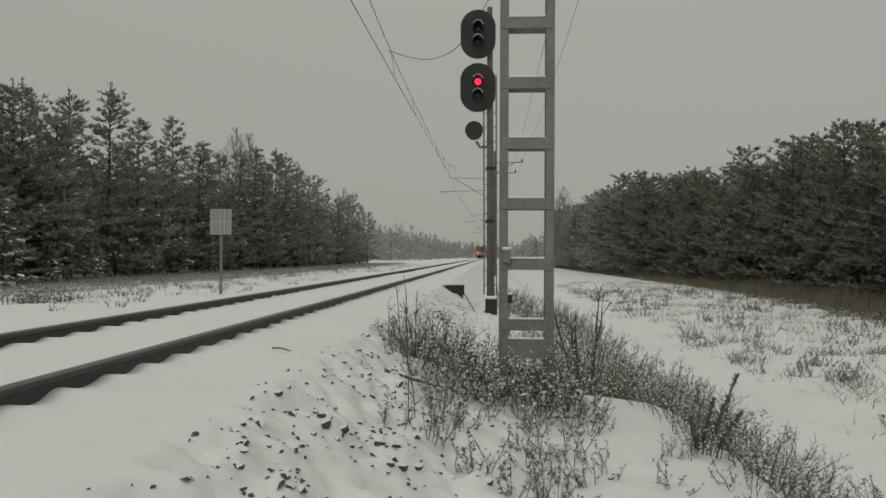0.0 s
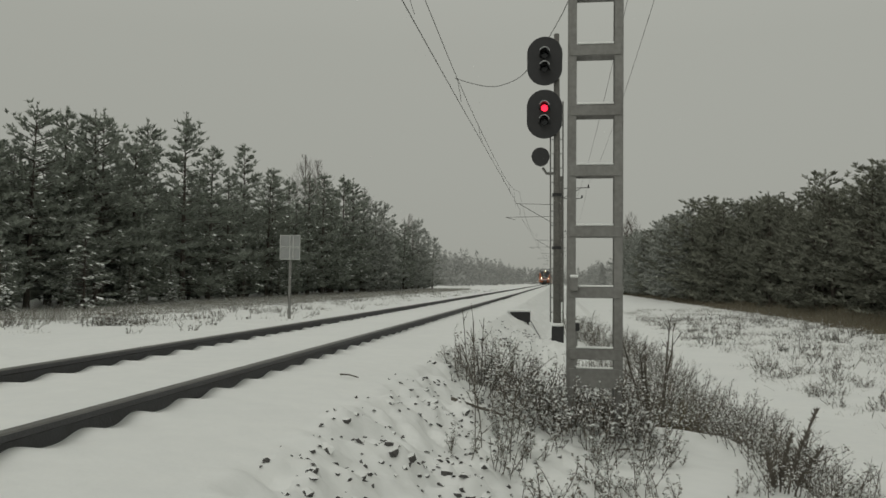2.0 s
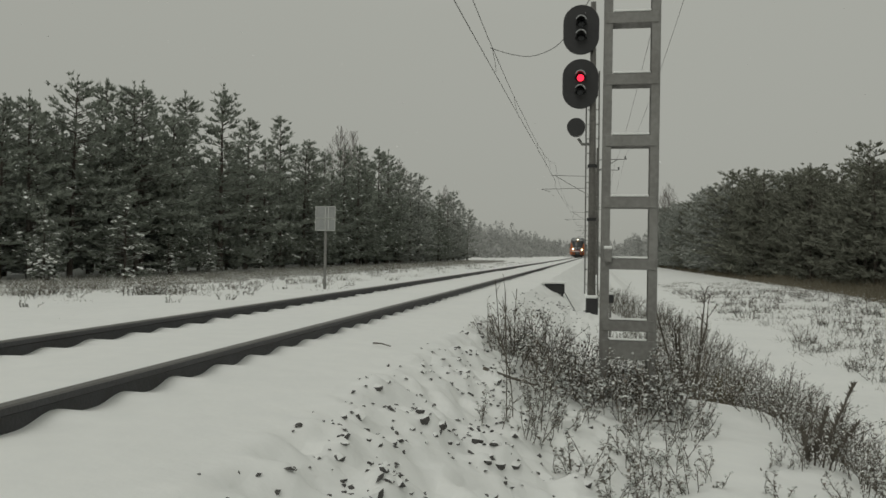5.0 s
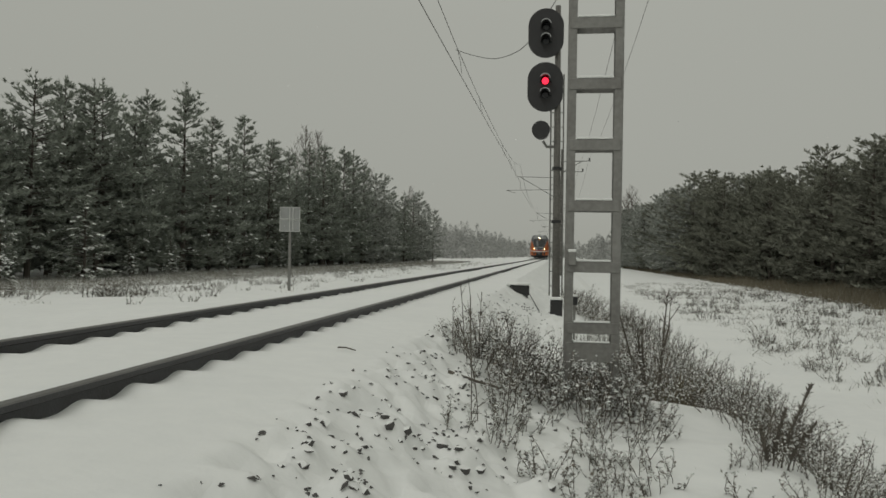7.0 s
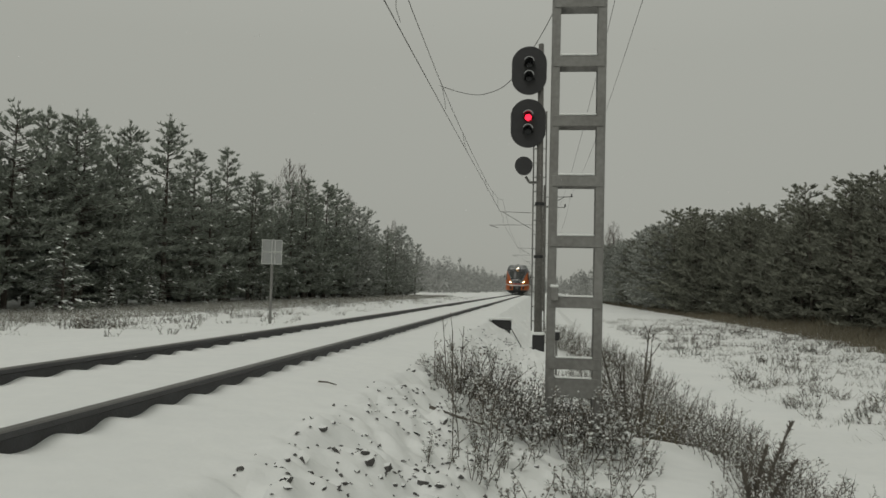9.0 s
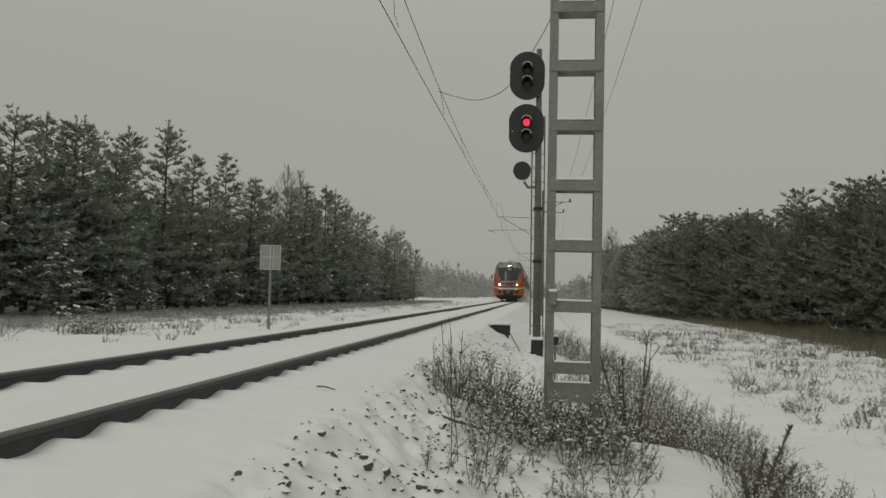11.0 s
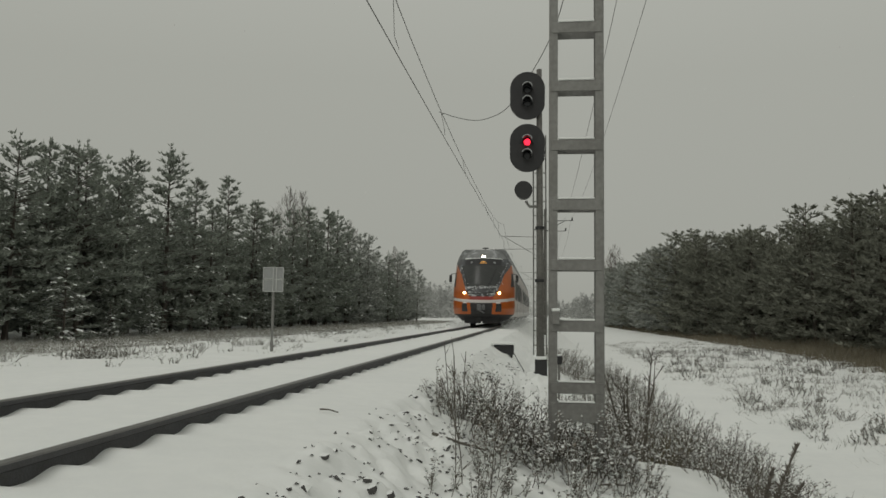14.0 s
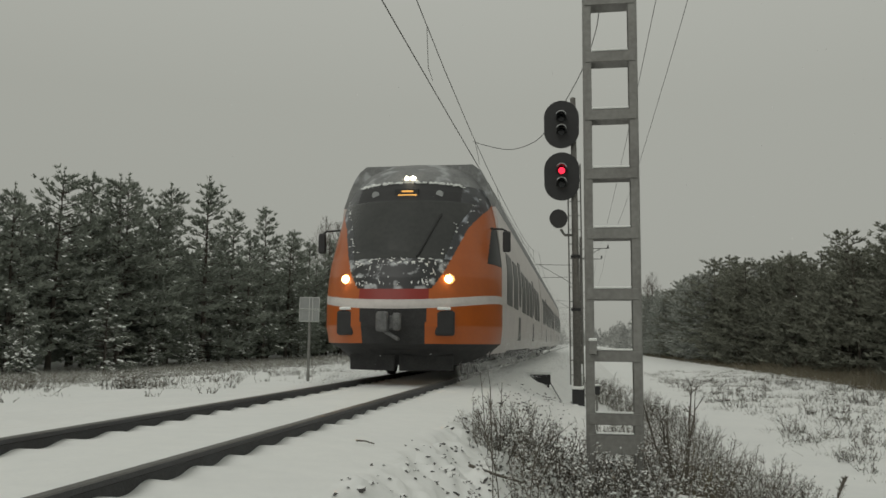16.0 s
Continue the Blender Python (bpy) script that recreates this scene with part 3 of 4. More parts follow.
def woods(name, label, spots, mat, tufts):
    """Far or inner trees, joined: a tapering crown of loose clumps for each."""
    g = np.random.default_rng(3)
    V, F = [], []
    for x, y, z, h, w in spots:
        n = tufts
        f = g.random(n) ** 0.8
        a = g.random(n) * 6.283
        r = w * (1 - f) ** 0.7 * np.sqrt(g.random(n)) + 0.1
        p = np.stack([x + r * np.cos(a), y + r * np.sin(a), z + h * (0.02 + 0.97 * f)], 1)
        d = g.normal(size=(n, 3))
        d /= np.linalg.norm(d, axis=1)[:, None]
        e = np.cross(d, g.normal(size=(n, 3)))
        e /= np.linalg.norm(e, axis=1)[:, None]
        s = (w * 0.42 * (0.5 + g.random(n)) * (0.35 + 0.65 * (1 - f)))[:, None]
        q = np.stack([p - d * s, p + e * s * 0.35, p + d * s], 1).reshape(-1, 3)
        b = len(V) * n * 3
        V.append(q)
        F.append(np.arange(n * 3).reshape(-1, 3) + b)
    me = mesh_of(name, np.concatenate(V).tolist(), np.concatenate(F).tolist(), mat)
    return tagged(new(name, me), label, "trees", kind="stuff")


inner, inner_right = [], []
for k in range(420):
    y = rng.uniform(8, 176)
    inner.append((-32 - rng.random() * 16, y, -1.1, float(np.interp(y, [8, 60, 110, 176], [9, 10, 11.5, 9])) * rng.uniform(0.75, 1), 2.0))
for k in range(380):
    y = rng.uniform(6, 190)
    edge = float(np.interp(y, [8, 30, 60, 110, 190], [21.5, 21.0, 21.0, 17.5, 15.0]))
    inner_right.append((edge + 4 + rng.random() * 14, y, -1.7, float(np.interp(y, [8, 45, 62, 75, 110, 190], [8.5, 9.3, 9.8, 9.3, 11.8, 12.0])) * rng.uniform(0.85, 1.12), 2.2))
woods("inner_woods", "dense dark pine wood behind the outer trees", inner, NEEDLES, 230)
woods("inner_woods", "dense dark pine wood beyond the ditch", inner_right, BARE_NEEDLES, 230)
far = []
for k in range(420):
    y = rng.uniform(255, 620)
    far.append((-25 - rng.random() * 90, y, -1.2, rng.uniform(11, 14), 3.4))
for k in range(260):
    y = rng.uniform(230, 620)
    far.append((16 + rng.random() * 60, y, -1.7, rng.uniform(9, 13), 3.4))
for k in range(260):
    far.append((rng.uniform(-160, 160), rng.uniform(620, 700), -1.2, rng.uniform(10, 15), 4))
woods("far_woods", "distant woods with haze painted into their pale colour", far, FAR_WOODS, 120)


# ---- weeds, bushes and grass ----
def weed_mesh(rng, stems, height, spread, thick, lean, branch, sub=2, heads=0.016, curl=0.3):
    """Crooked stems that fork into branches and twigs, with a snow-flecked seed head at each end."""
    bm = bmesh.new()
    verts, faces = [], []

    def head(p, s, many=2):
        for k in range(many):
            d = Vector((rng.uniform(-1, 1), rng.uniform(-1, 1), rng.uniform(-0.3, 0.6))).normalized()
            e = d.cross(Vector((rng.uniform(-0.5, 0.5), rng.uniform(-0.5, 0.5), 1))).normalized()
            i = len(verts)
            verts.extend([p - d * s + e * s * 0.3, p - d * s * 0.2 - e * s * 0.7, p + d * s, p + e * s * 0.8])
            faces.append((i, i + 1, i + 2, i + 3))

    def bent():
        return Vector((rng.uniform(-1, 1), rng.uniform(-1, 1), rng.uniform(-0.3, 0.5)))

    for s in range(stems):
        a, r = rng.uniform(0, 6.3), spread * math.sqrt(rng.random())
        p = Vector((r * math.cos(a), r * math.sin(a), -0.05))
        h = height * rng.uniform(0.45, 1.15)
        way = Vector((math.cos(a) * rng.uniform(-0.1, lean), math.sin(a) * rng.uniform(-0.1, lean), 1)).normalized()
        line = [p]
        for k in range(4):
            way = (way + bent() * curl * 0.6).normalized()
            p = p + way * h / 4
            line.append(p)
        line_tube(bm, line[:4], thick, 3)
        spike(bm, line[3], line[4], thick * 0.9)
        for b in range(branch):
            f = rng.uniform(0.8, 3.99)
            q = line[int(f)].lerp(line[int(f) + 1], f % 1)
            d = (way * 0.6 + bent() * 0.9 + Vector((0, 0, 0.35))).normalized()
            ln = h * rng.uniform(0.14, 0.32) * (1.25 - f / 5)
            e = q + d * ln * 0.55
            d = (d + bent() * curl * 1.5 + Vector((0, 0, 0.25))).normalized()
            tip = e + d * ln * 0.45
            spike(bm, q, q.lerp(e, 1.3), thick * 0.7)
            spike(bm, q.lerp(e, 0.85), tip, thick * 0.55)
            for m in range(sub):
                o = e.lerp(tip, rng.uniform(-0.6, 0.9))
                g = o + (d * 0.4 + bent()).normalized() * ln * rng.uniform(0.2, 0.45)
                spike(bm, o, g, thick * 0.45)
                if heads:
                    head(g, heads * rng.uniform(0.7, 1.4), 1)
            if heads:
                head(tip, heads * rng.uniform(0.8, 1.5))
    return bm, verts, faces


def make_weed(name, label, category, group, **k):
    ob = thing(name, label, category, None, group)
    bm, v, f = weed_mesh(rng, **k)
    tagged(part("dry_stalk", bm, WEED, ob), kind="stuff")
    if f:
        tops = tagged(new("seed_head", mesh_of("seed_head", v, f, WEED_FROST)), kind="stuff")
        tops.parent = ob
    return ob


dense = [make_weed("weed_bush", "dense brown dry weeds flecked with snow", "bush", "weeds on the bank", stems=11, height=0.68, spread=0.36, thick=0.0048, lean=0.8, branch=8, curl=0.5) for k in range(4)]
tuft = [make_weed("grass_tuft", "small withered tuft poking out of the snow", "weed", "tufts in the clearing", stems=11, height=0.30, spread=0.26, thick=0.006, lean=0.9, branch=4, sub=1, heads=0.022, curl=0.5) for k in range(4)]
thin = [make_weed("dry_weed", "low crooked dry weeds with snowy seed heads", "weed", "weeds on the bank", stems=6, height=0.32, spread=0.15, thick=0.0032, lean=1.1, branch=7, sub=3, heads=0.012, curl=0.6) for k in range(4)]
shrub = make_weed("bare_shrub", "bare dark shrub with upright twigs", "bush", "", stems=7, height=1.15, spread=0.16, thick=0.013, lean=0.35, branch=9, sub=2, heads=0.014)


def make_spikes(x, y):
    """A clump of mullein-like stalks, each a rough dark spike of dry seed pods."""
    ob = thing("tall_weed", "clump of tall dark dry seed spikes on the ditch's edge", "weed", pose(x, y, ground_z(x, y) - 0.04))
    for dx, h, bend in ((0.0, 0.72, 0.24), (-0.06, 0.52, 0.10), (0.05, 0.40, 0.22), (-0.1, 0.34, -0.05)):
        bm = bmesh.new()
        pts = [Vector((dx + bend * (k / 6) ** 1.4, 0.02 * k / 6, h * k / 6)) for k in range(7)]
        line_tube(bm, pts, 0.008, 5)
        for k in range(110):
            f = rng.uniform(1.2, 5.99)
            p = pts[int(f)].lerp(pts[int(f) + 1], f % 1)
            spike(bm, p, p + Vector((rng.uniform(-0.05, 0.05), rng.uniform(-0.05, 0.05), rng.uniform(0.02, 0.08))) * (1.3 - f / 8), 0.011)
        part("seed_spike", bm, WEED, ob)
    return ob


def sow(stock, x, y, s=1.0, dz=0.0):
    t = copy_thing(stock, pose(x, y, ground_z(x, y) + dz, 0, 0, rng.uniform(0, 360)))
    k = s * rng.uniform(0.85, 1.15)
    t.scale = (k, k, k)
    return t


def scatter(stock, x0, x1, y0, y1, n, s):
    for k in range(n):
        sow(stock[rng.randrange(len(stock))], rng.uniform(x0, x1), rng.uniform(y0, y1), s)


scatter(dense, -0.85, 0.95, 8.2, 9.5, 31, 0.82)        # round the mast's foot
scatter(dense, -1.0, -0.55, 8.4, 9.4, 4, 0.85)
scatter(dense, 1.0, 3.1, 9.9, 14.0, 50, 0.85)           # the low ground behind the mast
scatter(dense, 1.85, 3.1, 4.4, 10.0, 52, 0.68)          # the ditch's near slope
scatter(dense, 1.6, 3.3, 14.0, 30.0, 52, 0.95)
scatter(dense, 0.4, 1.5, 12.0, 32.0, 32, 0.9)
scatter(thin, -0.6, 1.0, 7.6, 8.6, 17, 1.4)            # low growth before the mast
scatter(thin, -0.75, -0.1, 5.3, 7.4, 13, 1.0)           # low weeds on the bank
scatter(thin, -0.1, 1.0, 5.0, 7.7, 19, 0.95)
scatter(thin, 1.0, 1.8, 4.6, 7.0, 5, 0.75)
scatter(thin, 2.6, 4.2, 5.0, 12.0, 36, 1.3)
scatter(thin, 0.3, 2.0, 3.7, 5.0, 12, 0.8)
scatter(dense, 2.2, 3.0, 3.3, 4.6, 9, 0.7)
scatter(tuft, 5.9, 14.0, 11.0, 26.0, 85, 1.0)
scatter(tuft, 5.5, 15.5, 26.0, 62.0, 110, 1.4)
scatter(dense, 6.5, 14.5, 14.0, 34.0, 34, 0.55)
scatter(dense, -23.0, -12.0, 22.0, 50.0, 26, 0.6)
scatter(tuft, -16.0, -9.0, 18.0, 40.0, 22, 0.9)
scatter(tuft, -15.2, -13.2, 23.5, 25.5, 5, 1.9)
scatter(tuft, -18.5, -16.5, 21.5, 24.0, 4, 1.6)
scatter(tuft, -24.0, -13.0, 24.0, 90.0, 80, 1.2)
shrub.matrix_basis = pose(1.08, 9.6, ground_z(1.08, 9.6))
make_spikes(1.82, 6.9)


def grass(name, label, spots, size, mat, seed, blades=14, splay=0.45):
    g = np.random.default_rng(seed)
    V, F = [], []
    for x, y, z, h in spots:
        n = blades
        p = np.stack([x + g.normal(0, size, n), y + g.normal(0, size, n), np.full(n, z - 0.05)], 1)
        d = g.normal(0, splay, (n, 3))
        d[:, 2] = 1
        hh = h * (0.5 + g.random(n))[:, None]
        e = np.stack([g.normal(size=n), g.normal(size=n), np.zeros(n)], 1)
        e *= (0.02 * h + 0.008) / np.linalg.norm(e, axis=1)[:, None]
        b = sum(len(v) for v in V)
        V.append(np.stack([p - e, p + e, p + d * hh], 1).reshape(-1, 3))
        F.append(np.arange(n * 3).reshape(-1, 3) + b)
    return tagged(new(name, mesh_of(name, np.concatenate(V).tolist(), np.concatenate(F).tolist(), mat)), label, "grass", kind="stuff")


spots = []
for k in range(6500):
    y = 10 + 180 * rng.random() ** 1.5
    deep = rng.random()
    x = float(np.interp(y, [8, 26, 60, 110, 190], [12.5, 14.0, 16.0, 15.0, 13.5])) + deep * 6.5
    spots.append((x, y, ground_z(x, y, False), (rng.uniform(0.3, 0.7) + 0.9 * deep) * (0.7 + 0.5 * noise.noise(Vector((x * 0.4, y * 0.25, 2))))))
grass("dead_grass", "yellow-brown dead grass along the wood's edge", spots, 0.3, DEAD_GRASS, 5)
spots = []
for k in range(1500):
    y = rng.uniform(11, 80)
    x = rng.uniform(5.6, 16.0)
    if noise.noise(Vector((x * 0.5, y * 0.25, 3))) > -0.08:
        spots.append((x, y, ground_z(x, y), rng.uniform(0.08, 0.24)))
for k in range(2600):
    y = rng.uniform(20, 140)
    x = rng.uniform(-26, -8)
    if rng.random() < (-x - 7) / 18 and noise.noise(Vector((x * 0.4, y * 0.2, 8))) > -0.1:
        spots.append((x, y, ground_z(x, y), rng.uniform(0.1, 0.3)))
for k in range(7600):                       # brush at the foot of the wood across the track
    y = rng.uniform(22, 165)
    x = -25.8 + rng.random() ** 1.5 * 9
    spots.append((x, y, ground_z(x, y), rng.uniform(0.05, 0.3) + 0.2 * max(0.0, noise.noise(Vector((x * 0.6, y * 0.3, 1))))))
grass("withered_tufts", "withered grey-brown tufts poking out of the snow", spots, 0.26, BRUSH, 6, 14, 1.0)
for x, y in ((-14.2, 24.5), (-12.8, 24.0), (-16.5, 22.0)):
    sow(dense[0], x, y, 0.9)


spots = [(1.55 + rng.gauss(0, 0.2), 10.3 + rng.gauss(0, 0.25), -1.2, rng.uniform(0.3, 0.55)) for k in range(9)]
grass("brown_grass", "clump of brown withered grass beside the mast", spots, 0.07, DEAD_GRASS, 9, 16)


def stalk(x, y, height, bend):
    ob = thing("dry_stalk", "single tall thin dry stalk standing on the bank", "weed", pose(x, y, ground_z(x, y) - 0.03))
    bm = bmesh.new()
    pts = [Vector((bend * (k / 6) ** 2, 0.02 * math.sin(k), height * k / 6)) for k in range(7)]
    line_tube(bm, pts, 0.004, 4)
    part("stem", bm, WEED, ob)
    for k in range(9):
        p = pts[rng.randrange(1, 7)]
        bm = bmesh.new()
        tube(bm, p, p + Vector((rng.uniform(-0.09, 0.09), rng.uniform(-0.05, 0.05), rng.uniform(0.05, 0.14))), 0.003, 0.0015, 4)
        part("side_stem", bm, WEED, ob)
    return ob


for x, y, h, bend in ((-0.60, 6.0, 0.95, -0.02), (-0.56, 6.1, 0.8, -0.16), (-0.36, 6.3, 0.6, 0.05), (-0.95, 8.6, 0.8, -0.05), (-0.8, 8.7, 0.75, 0.02), (1.6, 6.6, 0.55, 0.1)):
    stalk(x, y, h, bend)


# ---- small things on the bank ----
def make_stones():
    shapes = []
    for k in range(5):
        bm = bmesh.new()
        bmesh.ops.create_icosphere(bm, subdivisions=1, radius=1)
        for v in bm.verts:
            v.co = Vector((v.co.x, v.co.y * 0.8, v.co.z * 0.7)) * rng.uniform(0.75, 1.2)
        me = bpy.data.meshes.new("stone")
        bm.to_mesh(me)
        bm.free()
        me.materials.append(STONE)
        me.materials.append(SNOW)
        for f in me.polygons:                   # snow lies on the upper faces
            f.material_index = 1 if f.normal.z > 0.25 else 0
        shapes.append(me)
    for k, (x, y, s) in enumerate(STONES):
        ob = new("stone", shapes[k % 5])
        ob.parent = ground
        ob.matrix_basis = (pose(x, y - 0.6 * s, ground_z(x, y - 0.6 * s) - s * 0.25, rng.uniform(-14, 26), rng.uniform(-14, 14), rng.uniform(0, 360))
                           @ Matrix.Diagonal((s * rng.uniform(0.9, 1.5), s, s * rng.uniform(0.7, 1.1), 1)))


make_stones()


def make_gravel():
    g = random.Random(4)
    bm = bmesh.new()
    for k in range(1100):
        y = 2.4 + 16 * g.random() ** 1.5
        x = g.gauss(-0.75, 0.3)
        if not -1.4 < x < 0.2 or noise.noise(Vector((x * 1.6, y * 1.1, 5))) < -0.2:
            continue
        s = g.uniform(0.006, 0.018)
        m = pose(x, y, ground_z(x, y), g.uniform(-40, 40), g.uniform(-40, 40), g.uniform(0, 360)) @ Matrix.Diagonal((s * g.uniform(1, 2.2), s, s * 0.8, 1))
        p = [bm.verts.new(m @ Vector(v)) for v in ((1, 0, 0), (-1, 0, 0), (0, 1, 0), (0, -1, 0), (0, 0, 1))]
        for q in ((0, 2, 4), (2, 1, 4), (1, 3, 4), (3, 0, 4)):
            bm.faces.new([p[t] for t in q])
    tagged(part("gravel", bm, STONE), "dark gravel showing through the snow of the bank", "gravel", kind="stuff")


make_gravel()


def make_box():
    ob = thing("cable_box", "dark trackside cable box with snow on its lid", "box", pose(-0.98, 22.0, -0.38, 0, 0, 4))
    bm = bmesh.new()
    box(bm, (0, 0, 0.12), (0.52, 0.5, 0.26), 0.02)
    part("case", bm, BLACK, ob)
    bm = bmesh.new()
    box(bm, (-0.03, -0.01, 0.29), (0.64, 0.6, 0.07), 0.03)
    part("snow_cap", bm, SNOW, ob, "snow on the lid", True)
    for s in (-1, 1):
        bm = bmesh.new()
        box(bm, (s * 0.2, -0.2, -0.05), (0.05, 0.05, 0.2))
        part("leg", bm, BLACK, ob)
    bm = bmesh.new()
    pts = [(-0.7, 21.7, -0.35), (-0.45, 20.2, -0.62), (-0.3, 18.6, -0.7), (-0.1, 17.2, -0.5)]
    line_tube(bm, pts, 0.012, 6)
    tagged(part("cable", bm, BLACK), "black cable lying from the box to the signal", "cable")


make_box()


def make_stake(x, y):
    ob = thing("cable_marker", "thin dark marker stake with a small head beside the mast", "post", pose(x, y, ground_z(x, y) - 0.05))
    bm = bmesh.new()
    tube(bm, (0, 0, 0), (0, 0, 0.95), 0.018, 0.018, 8)
    part("stake", bm, GALV, ob)
    bm = bmesh.new()
    box(bm, (0, -0.01, 0.98), (0.09, 0.06, 0.12), 0.012)
    part("head", bm, BLACK, ob)
    bm = bmesh.new()
    box(bm, (0, -0.01, 1.055), (0.09, 0.06, 0.03), 0.012)
    part("snow_cap", bm, SNOW, ob, "cap of snow")


make_stake(0.27, 12.0)


def twig(points, r, label):
    bm = bmesh.new()
    for k, (a, b) in enumerate(zip(points[:-1], points[1:])):
        tube(bm, a, b, r * (1 - 0.2 * k), r * (0.8 - 0.2 * k), 6)
    return tagged(part("fallen_stick", bm, WEED), label, "stick")


def lie(x, y, up=0.02):
    return (x, y, ground_z(x, y) + up)


twig([lie(-0.90, 6.98, 0.05), lie(-0.68, 7.12, 0.09), lie(-0.46, 7.3, 0.16)], 0.017, "bare brown stick lying on the snowy bank")
twig([lie(-1.74, 6.45), lie(-1.66, 6.42, 0.03), lie(-1.58, 6.4)], 0.008, "short brown twig lying on the snow")
twig([lie(0.56, 8.0, 0.03), lie(0.7, 8.0, 0.04), lie(0.82, 8.05, 0.03)], 0.012, "short dark stick lying in the snow")


# ---- snowfall: loose flakes in the air ----
FLAKE = material("falling_snow", (0.8, 0.81, 0.79), 0.9, spec=0.0)


def make_snowfall():
    g = np.random.default_rng(21)
    n = 9000
    y = g.uniform(5, 70, n)
    p = np.stack([y * g.uniform(-0.75, 0.55, n), y, g.uniform(-12, 30, n)], 1)
    d, e = g.normal(size=(n, 3)), g.normal(size=(n, 3))
    s = g.uniform(0.003, 0.007, n)[:, None]
    V = np.stack([p + d * s, p + e * s, p - (d + e) * s * 0.8], 1).reshape(-1, 3)
    me = bpy.data.meshes.new("snowfall")
    me.from_pydata(V.tolist(), [], np.arange(n * 3).reshape(-1, 3).tolist())
    me.materials.append(FLAKE)
    return tagged(new("snowfall", me), "fine snow falling over the clearing", "snow", kind="stuff")


snowfall = make_snowfall()


# ---- the train ----
ORANGE = material("orange_paint", (0.42, 0.098, 0.012), 0.32, 0, 2.5, 0.5, (0.33, 0.078, 0.014))
RED_PAINT = material("red_paint", (0.26, 0.022, 0.014), 0.35, 0, 3, 0.5, (0.2, 0.02, 0.014))
WHITE_PAINT = material("white_paint", (0.60, 0.56, 0.535), 0.4, 0, 2, 0.6, (0.45, 0.42, 0.405))
ROOF = material("grey_roof", (0.15, 0.155, 0.155), 0.6, 0, 3, 0.8, (0.25, 0.255, 0.25), frost=((0.5, 0.52, 0.53), 2.6, 0.55, 0.6))
GLASS = material("dark_glass", (0.026, 0.028, 0.027), 0.14, 0, 1.5, 0.7, (0.042, 0.044, 0.041))
ICE = material("iced_dark_panel", (0.018, 0.019, 0.02), 0.4, 0, 5, 0.5, (0.035, 0.037, 0.038), frost=((0.5, 0.52, 0.53), 5.5, 0.53, 0.8))
MASK = material("iced_black_mask", (0.03, 0.032, 0.035), 0.35, 0, 5, 0.5, (0.05, 0.053, 0.058), frost=((0.42, 0.45, 0.49), 3.5, 0.57, 0.8))
DUSTED = material("snow_dusted_side_glass", (0.07, 0.07, 0.068), 0.4, 0, 1.8, 0.8, (0.15, 0.148, 0.142), spec=0.15)
TINTED = material("tinted_side_glass", (0.02, 0.021, 0.022), 0.35, spec=0.12)
UNDER = material("sooty_underframe", (0.02, 0.02, 0.021), 0.8, 0, 6, 0.7, (0.045, 0.044, 0.043))
WARM = material("warm_headlight", (1, 0.9, 0.7), 0.2, emit=(1.0, 0.80, 0.42), strength=45)
# emission that imitates the warm halo round the headlights
GLOW = material("halo_glow", (0.8, 0.6, 0.3), 0.3, emit=(1.0, 0.55, 0.14), strength=1.0)
COUPLER = material("frosted_coupler", (0.07, 0.07, 0.07), 0.7, 0, 8, 0.7, (0.22, 0.225, 0.225))
MARKER = material("top_marker_light", (1, 0.95, 0.85), 0.2, emit=(1.0, 0.86, 0.62), strength=14)
AMBER = material("amber_display", (0.2, 0.1, 0.02), 0.4, emit=(1.0, 0.5, 0.12), strength=0.9)
LAMP_GREY = material("unlit_lamp", (0.30, 0.31, 0.31), 0.3)

HW = [(0.28, 1.25), (0.55, 1.5), (0.66, 1.66), (1.0, 1.7), (2.2, 1.7), (3.0, 1.62), (3.4, 1.57), (3.75, 1.46), (4.0, 1.35), (4.16, 1.24), (4.27, 1.10)]
RAKE = [(0.28, 0.7), (0.55, 0.45), (0.66, 0.08), (1.0, 0.0), (1.5, 0.0), (1.9, 0.12), (2.3, 0.38), (3.3, 0.95), (3.55, 1.15), (3.8, 1.4), (4.0, 1.65), (4.27, 2.2)]


def half_width(z):
    return float(np.interp(z, *zip(*HW)))


def nose_point(s, z):
    """A place on the nose: s from -1 to 1 across, round in plan."""
    w, r = half_width(z), float(np.interp(z, *zip(*RAKE)))
    a = s * math.pi / 2
    x = w * math.copysign(abs(math.sin(a)) ** 0.82, s)
    y = r + (2.4 - min(r, 2.2) * 0.35) * (1 - math.cos(a) ** 0.9)
    return x, y, z - 0.19 * math.cos(a) ** 2 * max(0.0, 1 - abs(z - 1.5) / 0.65)


